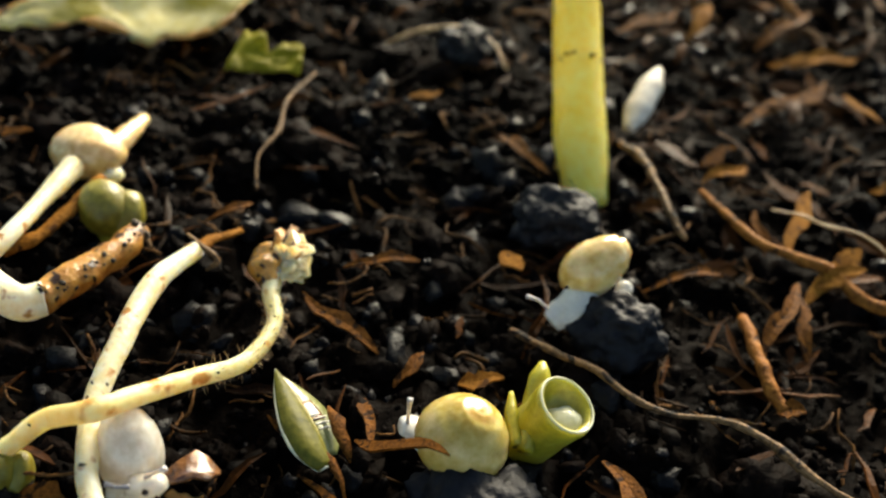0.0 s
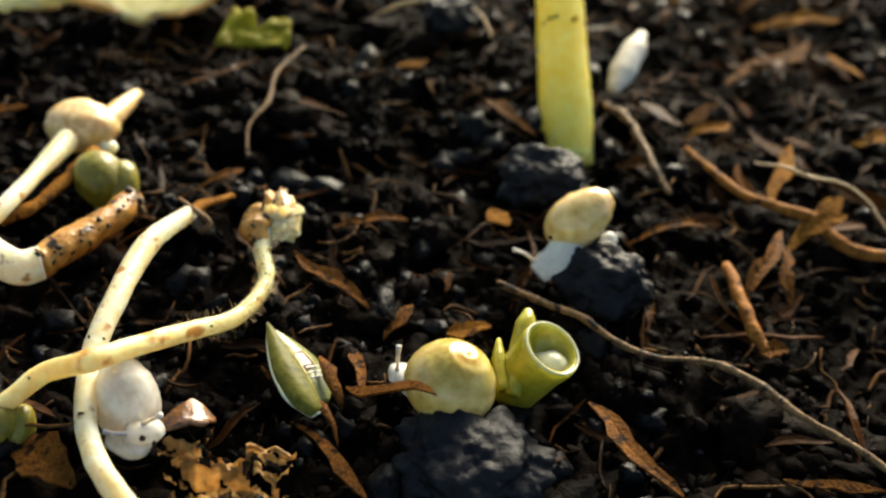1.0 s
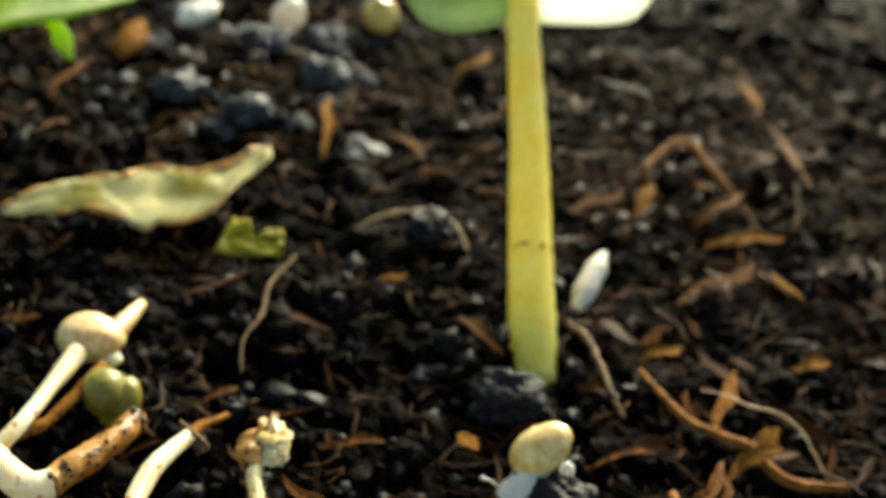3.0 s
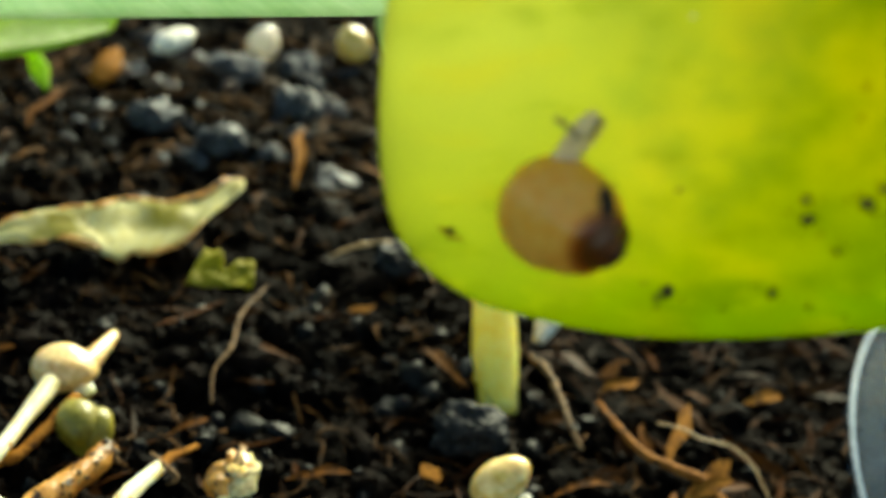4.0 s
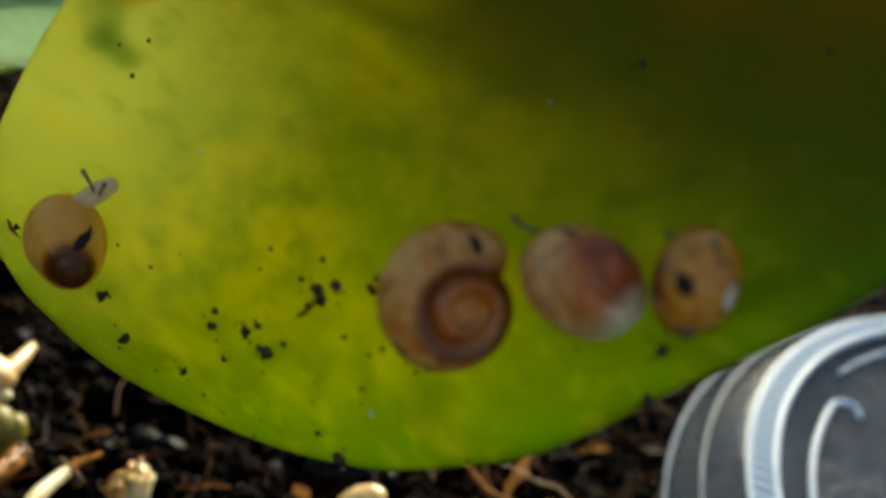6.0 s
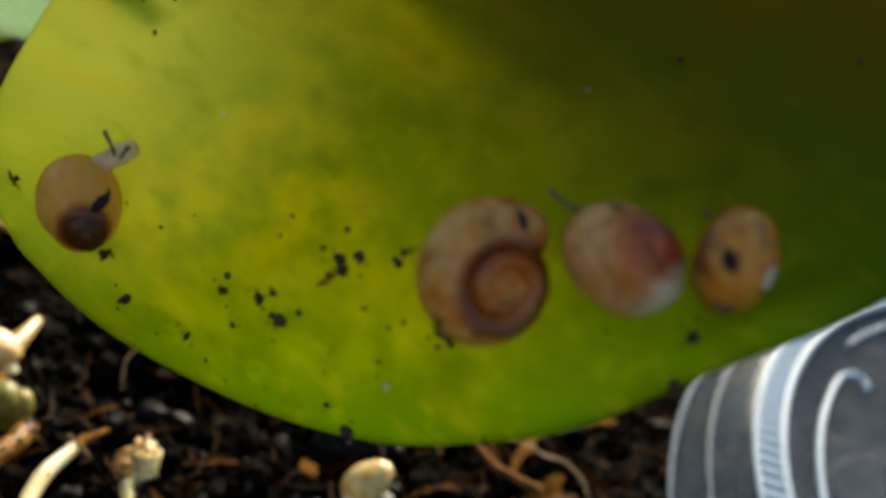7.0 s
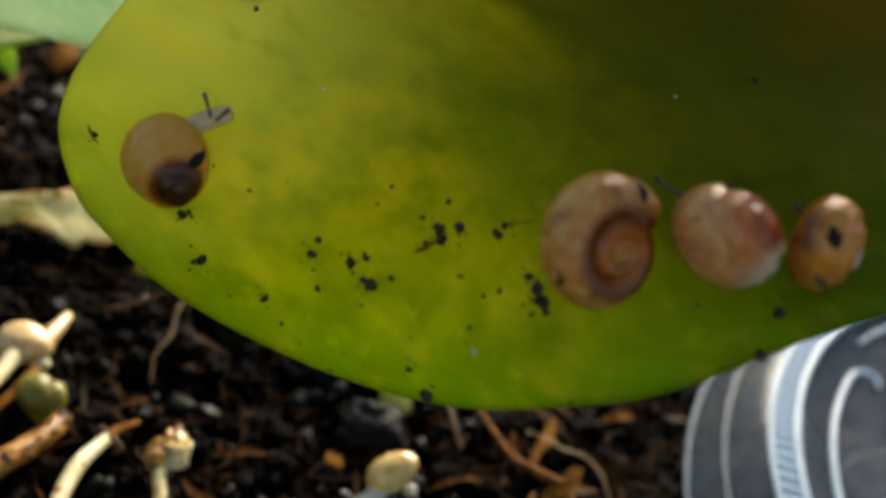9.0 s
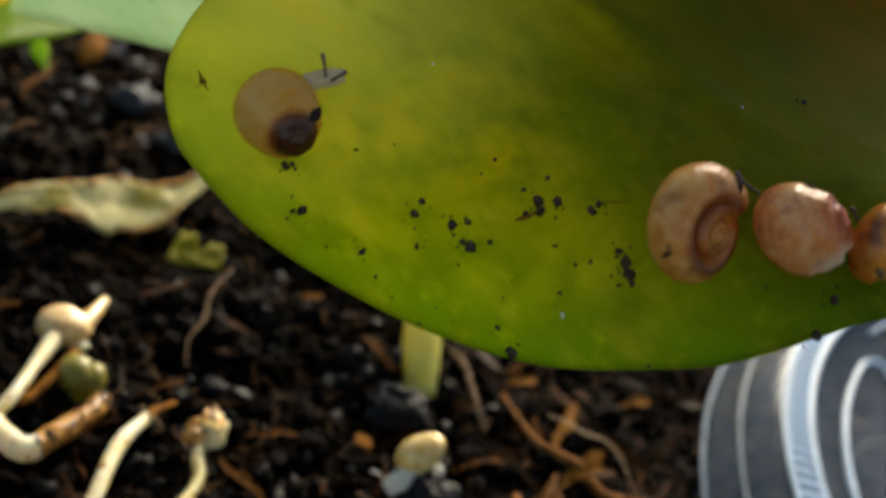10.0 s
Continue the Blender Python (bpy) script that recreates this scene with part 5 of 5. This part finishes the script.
def build_big_leaf():
    s = thing("snail_leaf", (0, 0, 0), "yellow-green translucent leaf with snails and dirt on it", "leaf")
    rim = smooth_path([(x, y, 0) for x, y in OUTLINE + OUTLINE[:1]], 6)[:-1]
    mid = Vector((0.0, 6.0, 0))
    rings, n = 44, len(rim)

    def surf(x, y):
        crease = 0.22 * max(0.0, -10.6 - 0.28 * (14 - y) - x) * max(0.0, min(1.0, (y - 1.0) / 5.0))
        wave = 0.35 * noise.noise(Vector((x * 0.16, y * 0.16, 3))) + 0.10 * noise.noise(Vector((x * 0.5, y * 0.5, 7)))
        a, b = Vector((8.0, -3.4)), Vector((19.0, 2.2))
        k = max(0.0, min(1.0, (Vector((x, y)) - a).dot(b - a) / (b - a).length_squared))
        ridge = 0.5 * math.sin(math.pi * min(1.0, k * 1.6 + 0.05)) * math.exp(-((Vector((x, y)) - a.lerp(b, k)).length / 0.7) ** 2)
        c, d = Vector((-4.0, 11.9)), Vector((7.0, 4.6))
        k = max(0.0, min(1.0, (Vector((x, y)) - c).dot(d - c) / (d - c).length_squared))
        midrib = 0.45 * math.sin(math.pi * k) * math.exp(-((Vector((x, y)) - c.lerp(d, k)).length / (0.35 + 0.5 * k)) ** 2)
        return leaf_z(x, y) + wave * 0.7 + crease + ridge + midrib

    bm = bmesh.new()
    top, bot = [], []
    for k in range(rings + 1):
        f = max(k / rings, 0.004) ** 0.8
        th = 0.16 if k == rings else 0.30
        row = [mid.lerp(p, f) for p in rim]
        top.append([bm.verts.new((p.x, p.y, surf(p.x, p.y))) for p in row])
        bot.append([bm.verts.new((p.x, p.y, surf(p.x, p.y) - th)) for p in row])
    for k in range(rings):
        for i in range(n):
            j = (i + 1) % n
            bm.faces.new((top[k][i], top[k + 1][i], top[k + 1][j], top[k][j]))
            bm.faces.new((bot[k][i], bot[k][j], bot[k + 1][j], bot[k + 1][i]))
    for i in range(n):
        j = (i + 1) % n
        bm.faces.new((top[-1][i], bot[-1][i], bot[-1][j], top[-1][j]))
    bm.faces.new(top[0])
    bm.faces.new(bot[0][::-1])
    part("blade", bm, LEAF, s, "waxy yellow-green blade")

    def folded(u, v):
        """An unseen flap added behind the blade to dim its upper right."""
        near = Vector((2.6, 12.2, 0)).lerp(Vector((16.4, 3.0, 0)), u) + Vector((0.5, 0.8, 0)) * noise.noise(Vector((u * 4, 2, 2)))
        edge = Vector((9.0, 30.0, 0)).lerp(Vector((25.0, 8.5, 0)), u)
        p = near.lerp(edge, v)
        return p.x, p.y, surf(p.x, p.y) - 0.5 - 2.2 * math.sin(math.pi * v ** 0.8) - 2.6 * (1 - v)

    part("shade_flap", sheet(folded, 24, 24, 0.3), FLAPBROWN, s, "unseen brown flap added behind the blade to dim it")
    part("petiole", tube([(-9.5, 17.5, surf(-9.5, 16)), (-13, 24, -6), (-12, 38, 0), (-6, 60, 8)], [1.4, 1.6, 1.5, 1.5], 12, 6), STEM, s, "pale yellow leaf stalk")

    def patch(cx, cy, rx, ry, up, seed):
        """A thin flake lying on the blade."""
        def f(u, v):
            a, k = 2 * math.pi * u, 0.05 + 0.95 * v
            w = 1 + 0.35 * noise.noise(Vector((math.cos(a) * 1.3, math.sin(a) * 1.3, seed)))
            x, y = cx + math.cos(a) * rx * k * w, cy + math.sin(a) * ry * k * w
            return x, y, surf(x, y) + up
        return sheet(f, 20, 3, 0.02)

    part("scar", patch(-11.1, 13.2, 0.26, 0.55, 0.06, 4), BULB, s, "small pale brown scar on the leaf")
    rng = random.Random(8)
    specks = [(-17.97, 3.45, 9), (-12.73, 2.29, 4), (-11.12, 1.29, 6), (-9.61, 1.74, 3), (-5.42, 1.64, 5), (-5.91, 0.90, 4), (-4.16, 0.43, 6), (-3.19, 1.11, 6), (-2.72, 0.11, 11), (-3.51, 0.02, 14), (-3.40, -0.45, 12), (-3.95, -0.62, 8), (-1.30, -0.08, 14), (-1.03, 0.23, 8), (-2.72, -0.59, 4), (-13.92, 0.19, 12), (-13.64, 0.31, 7), (-12.92, -1.65, 13), (-13.29, -1.75, 7), (-10.17, -3.11, 10), (-8.39, -1.23, 11), (-8.18, -0.65, 8), (-6.82, -1.52, 14), (-6.23, -1.29, 9), (-5.97, -2.35, 15), (-6.29, -2.18, 9), (-5.20, -2.04, 7), (-8.06, -2.60, 8), (-1.09, -2.32, 7), (-1.66, -2.54, 5), (-2.59, -1.82, 6), (-2.10, -3.81, 6), (-2.19, -4.40, 3), (-1.84, -4.73, 7), (-4.24, -5.62, 8), (-4.26, -4.32, 3), (-3.45, -6.64, 16), (-11.65, -3.09, 4), (-9.42, -4.13, 5), (-8.61, -4.92, 4), (-6.80, -5.14, 3), (-6.01, -5.60, 3), (-7.29, -5.88, 4), (0.43, -2.65, 17), (0.25, -2.15, 15), (-0.05, -1.70, 10), (0.62, -3.00, 9), (8.67, -2.57, 12), (8.12, -4.19, 12), (5.96, -2.43, 4), (-11.48, 9.26, 6), (9.13, 7.05, 8), (15.36, 6.75, 6), (-12.02, 10.64, 4), (-10.64, 10.64, 6), (-8.37, 5.74, 4), (5.73, 6.05, 3), (-4.06, -3.58, 3), (-0.08, -1.95, 5), (5.06, -5.75, 4), (1.77, -6.39, 4), (-2.07, -6.98, 3), (6.90, -5.02, 3)]
    for i, (x, y, r) in enumerate(specks):
        r = r * 0.0185
        h = surf(x, y)
        light = i in (33, 55, 56)
        bm = blob((x, y, h + r * 0.3), (r, r * rng.uniform(0.6, 1.0), r * 0.65), i, 0.7, 1.7, 2, (rng.uniform(-20, 20), 0, rng.uniform(0, 180)))
        part("dirt_speck", bm, WHITESEED if light else FRASS, s)
        if r > 0.14 and not light:
            for k in range(3):
                a, far = rng.uniform(0, 6.28), rng.uniform(1.2, 3.2) * r
                q, w = (x + math.cos(a) * far, y + math.sin(a) * far), r * rng.uniform(0.2, 0.42)
                part("dirt_speck", blob((q[0], q[1], surf(*q) + w * 0.2), (w, w * rng.uniform(0.4, 1.0), w * 0.5), i + k * 50, 0.7, 1.7, 1, (0, 0, rng.uniform(0, 180))), FRASS, s)
    for a, b, w in (((-4.44, -1.01), (-3.51, -0.41), 10), ((-0.82, 0.33), (0.23, 0.54), 4), ((-18.27, 3.83), (-17.74, 2.96), 7)):
        part("splinter", sliver((a[0], a[1], surf(*a) + 0.2), (b[0], b[1], surf(*b) + 0.4), w * 0.02, 0.12, 0.4, 3), PALECHIP, s, "small brown splinter stuck to the leaf")
    return s, surf


big_leaf, leaf_surface = build_big_leaf()


def leaf_snail(apex, axis, radius, mat, end, label, head=None, eyes=(), marks=(), height=0.7, growth=2.3, fat=0.6, ovoid=None, taper=0.10, squash=None):
    """A snail on the leaf; ovoid gives the half length and half width of a plump egg-shaped shell, squash flattens it one way, else it coils flat: apex is the tip of its spire and axis the way the spire points; marks are paths of sight lines that meet the shell."""
    apex = Vector(apex)
    z = Vector(axis).normalized()
    x = Vector(RIGHT) - z * z.dot(Vector(RIGHT))
    x.normalize()
    m = Matrix.Translation(apex - z * (radius / (1 + fat) * height)) @ Matrix((x, z.cross(x), z)).transposed().to_4x4()
    low = m.translation
    h = leaf_surface(low.x, low.y)
    s = thing("snail", (low.x, low.y, h), label, "snail", "snails on the leaf")
    if ovoid:
        bm = egg_shell(apex - z * ovoid[0], z, *ovoid, growth=2.0, first=0.36, depth=0.06, taper=taper, phase=end / 360, ribs=0.012)
        if squash:
            way, k = Vector(squash[0]).normalized(), squash[1]
            mid = apex - z * ovoid[0]
            for v in bm.verts:
                v.co -= way * (v.co - mid).dot(way) * (1 - k)
    else:
        bm = spiral_shell(radius, 3.6, growth, height, m, fat, end)
    tree = BVHTree.FromBMesh(bm)
    shell = link("shell", bm, mat, apex, s)
    on = lambda q, up: (q[0], q[1], leaf_surface(q[0], q[1]) + up)
    part("foot", blob((low.x, low.y, h + 0.15), (radius * 0.14, radius * 0.14, 0.25), 6, 0.2, 1.3, 3), BODY, s, "soft foot under the shell")
    front = s
    if head:
        front = part("head", tube([on(q, u) for q, u in zip(head, (1.0, 0.8, 0.6, 0.5))], [0.5, 0.44, 0.46, 0.30], 12, 7, 0.7, 0.12, 5), BODY, s, "translucent grey head")
    for e in eyes:
        part("tentacle", tube([on(e[0], 0.9), on(e[1], 1.1), on(e[2], 1.3)], [0.08, 0.07, 0.11], 7, 5), TENTACLE, front, "slender grey eye stalk")
    for lines, radii, m2, name, words in marks:
        path = []
        for p, q in lines:
            d = (Vector(q) - Vector(p)).normalized()
            at, nor = tree.ray_cast(Vector(p) + d * -4, d)[:2]
            if at:
                path.append(at + nor * 0.02)
        if len(path) > 1:
            part(name, tube(path, radii, 14, 10, 0.4, 0.08, 4), m2, shell, words)
    return s


RIGHT = (1.000, 0.000, -0.000)
K = [(-14.2, 3.4), (-13.5, 3.95), (-12.8, 4.3), (-12.1, 4.5), (-12.95, 4.2), (-13.10, 4.7), (-13.30, 5.2), (-12.7, 4.1), (-12.5, 4.25), (-12.2, 4.5), (5.36, 1.59), (4.60, 1.95), (4.18, 2.37), (9.64, 0.90), (9.37, 1.24), (9.11, 1.56)]
DARK = "dark patch showing through the shell"
DIRT = "speck of soil stuck to the shell"
RIDERS = [
    leaf_snail((-13.88, 0.78, -2.36), (0.300, -0.600, 0.740), 1.9, SHELLDARKTOP, 200, "small amber snail stretching its head out on the leaf", K[0:4], [K[4:7], K[7:10]],
               [([((-10.79, 2.43, 4.51), (-13.49, 3.03, -4.61)), ((-10.96, 2.09, 4.47), (-13.70, 2.61, -4.67)), ((-11.25, 1.77, 4.37), (-14.07, 2.22, -4.82)), ((-11.64, 1.50, 4.22), (-14.56, 1.87, -5.03))], [0.02, 0.18, 0.28, 0.28, 0.16, 0.02], MARK, "dark_mark", DARK)], ovoid=(2.28, 1.84), taper=0.26, squash=((-0.41, -0.06, 0.91), 0.78)),
    leaf_snail((2.71, -0.92, 4.43), (0.420, -0.250, 0.880), 3.6, SHELLRINGED, 58, "large amber snail with its spiral facing outwards", None, (),
               [([((2.31, 1.87, 8.97), (2.89, 2.33, 0.97)), ((2.56, 1.53, 9.14), (3.20, 1.91, 1.20)), ((2.71, 1.19, 9.28), (3.39, 1.49, 1.38)), ((2.79, 0.86, 9.39), (3.48, 1.08, 1.53))], [0.02, 0.12, 0.17, 0.18, 0.12, 0.02], MARK, "dark_mark", DARK), ([((0.36, -1.63, 8.99), (0.45, -2.04, 1.04)), ((0.26, -1.83, 8.96), (0.33, -2.29, 1.00))], [0.05, 0.16, 0.05], FRASS, "dirt_speck", DIRT), ([((0.17, -1.44, 8.91), (0.21, -1.80, 0.94)), ((0.30, -1.57, 8.96), (0.37, -1.96, 1.01))], [0.04, 0.1, 0.04], FRASS, "dirt_speck", DIRT), ([((1.47, 2.08, 8.67), (1.83, 2.60, 0.60)), ((1.60, 2.01, 8.73), (2.00, 2.51, 0.67))], [0.03, 0.08, 0.03], FRASS, "dirt_speck", DIRT), ([((0.47, 1.52, 8.54), (0.58, 1.90, 0.47)), ((0.64, 1.72, 8.54), (0.79, 2.15, 0.46)), ((0.90, 1.92, 8.56), (1.13, 2.40, 0.47))], [0.02, 0.06, 0.02], FRASS, "dirt_speck", DIRT)], height=0.75, growth=2.25, fat=0.56),
    leaf_snail((7.72, 0.62, 6.15), (0.600, 0.250, 0.760), 2.1, SHELLPALE, 155, "pale pinkish brown snail pressed against its neighbour", None, [K[10:13]],
               [([((4.83, 1.60, 9.73), (6.05, 2.00, 1.88)), ((5.26, 1.48, 9.88), (6.58, 1.85, 2.06)), ((5.62, 1.29, 10.03), (7.03, 1.62, 2.26))], [0.02, 0.10, 0.13, 0.10, 0.02], MARK, "dark_mark", DARK), ([((6.04, 1.42, 10.10), (7.56, 1.77, 2.32)), ((6.11, 1.32, 10.15), (7.64, 1.65, 2.39))], [0.03, 0.07, 0.03], FRASS, "dirt_speck", DIRT), ([((5.35, 0.78, 10.13), (6.68, 0.97, 2.41)), ((5.43, 0.75, 10.16), (6.79, 0.93, 2.45))], [0.02, 0.05, 0.02], FRASS, "dirt_speck", DIRT), ([((5.00, 0.49, 10.12), (6.24, 0.62, 2.42)), ((5.05, 0.40, 10.16), (6.31, 0.50, 2.47))], [0.02, 0.04, 0.02], FRASS, "dirt_speck", DIRT)], ovoid=(2.15, 2.12), squash=((0.62, 0.78, 0.0), 0.80)),
    # its last mark, the white strip, is a painted highlight
    leaf_snail((10.85, -0.42, 5.90), (0.800, -0.320, 0.510), 1.7, SHELL, 110, "small amber snail with a dark patch and shiny apex", None, [K[13:16]],
               [([((7.90, -0.02, 11.04), (9.88, -0.02, 3.54)), ((8.14, 0.05, 11.09), (10.18, 0.06, 3.58)), ((8.41, 0.14, 11.12), (10.52, 0.17, 3.62))], [0.03, 0.20, 0.34, 0.42, 0.34, 0.16, 0.03], MARK, "dark_mark", DARK), ([((7.64, -1.03, 11.25), (9.54, -1.28, 3.83)), ((7.86, -1.18, 11.34), (9.81, -1.47, 3.95)), ((8.11, -1.23, 11.43), (10.13, -1.54, 4.05))], [0.05, 0.24, 0.26, 0.06], TWIG, "dark_mark", DARK), ([((8.46, 0.71, 10.94), (10.59, 0.89, 3.35)), ((8.54, 0.65, 10.98), (10.69, 0.81, 3.41))], [0.02, 0.06, 0.02], FRASS, "dirt_speck", DIRT), ([((9.08, 0.88, 11.02), (11.39, 1.10, 3.43)), ((9.27, 1.04, 11.00), (11.63, 1.30, 3.39)), ((9.42, 1.07, 11.03), (11.82, 1.34, 3.41))], [0.08, 0.12, 0.03], CHIP, "dirt_speck", "brown tuft of dirt on the shell"), ([((8.89, -0.53, 11.45), (11.12, -0.67, 4.05)), ((8.96, -0.68, 11.52), (11.21, -0.85, 4.13)), ((8.92, -0.86, 11.56), (11.15, -1.08, 4.19))], [0.04, 0.18, 0.04], WHITESEED, "apex_glint", "white highlight painted beside the apex")], ovoid=(1.25, 1.76)),
]


def motions():
    """The leaf is bent down into view and turned, carrying its snails, three of which creep a little way along it."""
    rows = [(t, pose(x * MM, y * MM, z * MM, rx, ry, rz)) for t, x, y, z, rx, ry, rz in LEAF_PATH]
    walk(big_leaf, rows)
    for s in RIDERS:
        own = Matrix.Translation(ORIGIN[s] * MM)
        crawl = [0.0 if s is RIDERS[0] else -0.7 * max(0.0, min(1.0, (6.4 - t) / 1.4)) for t, m in rows]
        walk(s, [(t, m @ Matrix.Translation(Vector((k, -0.15 * k, 0.33 * k)) * MM) @ own) for (t, m), k in zip(rows, crawl)])


motions()
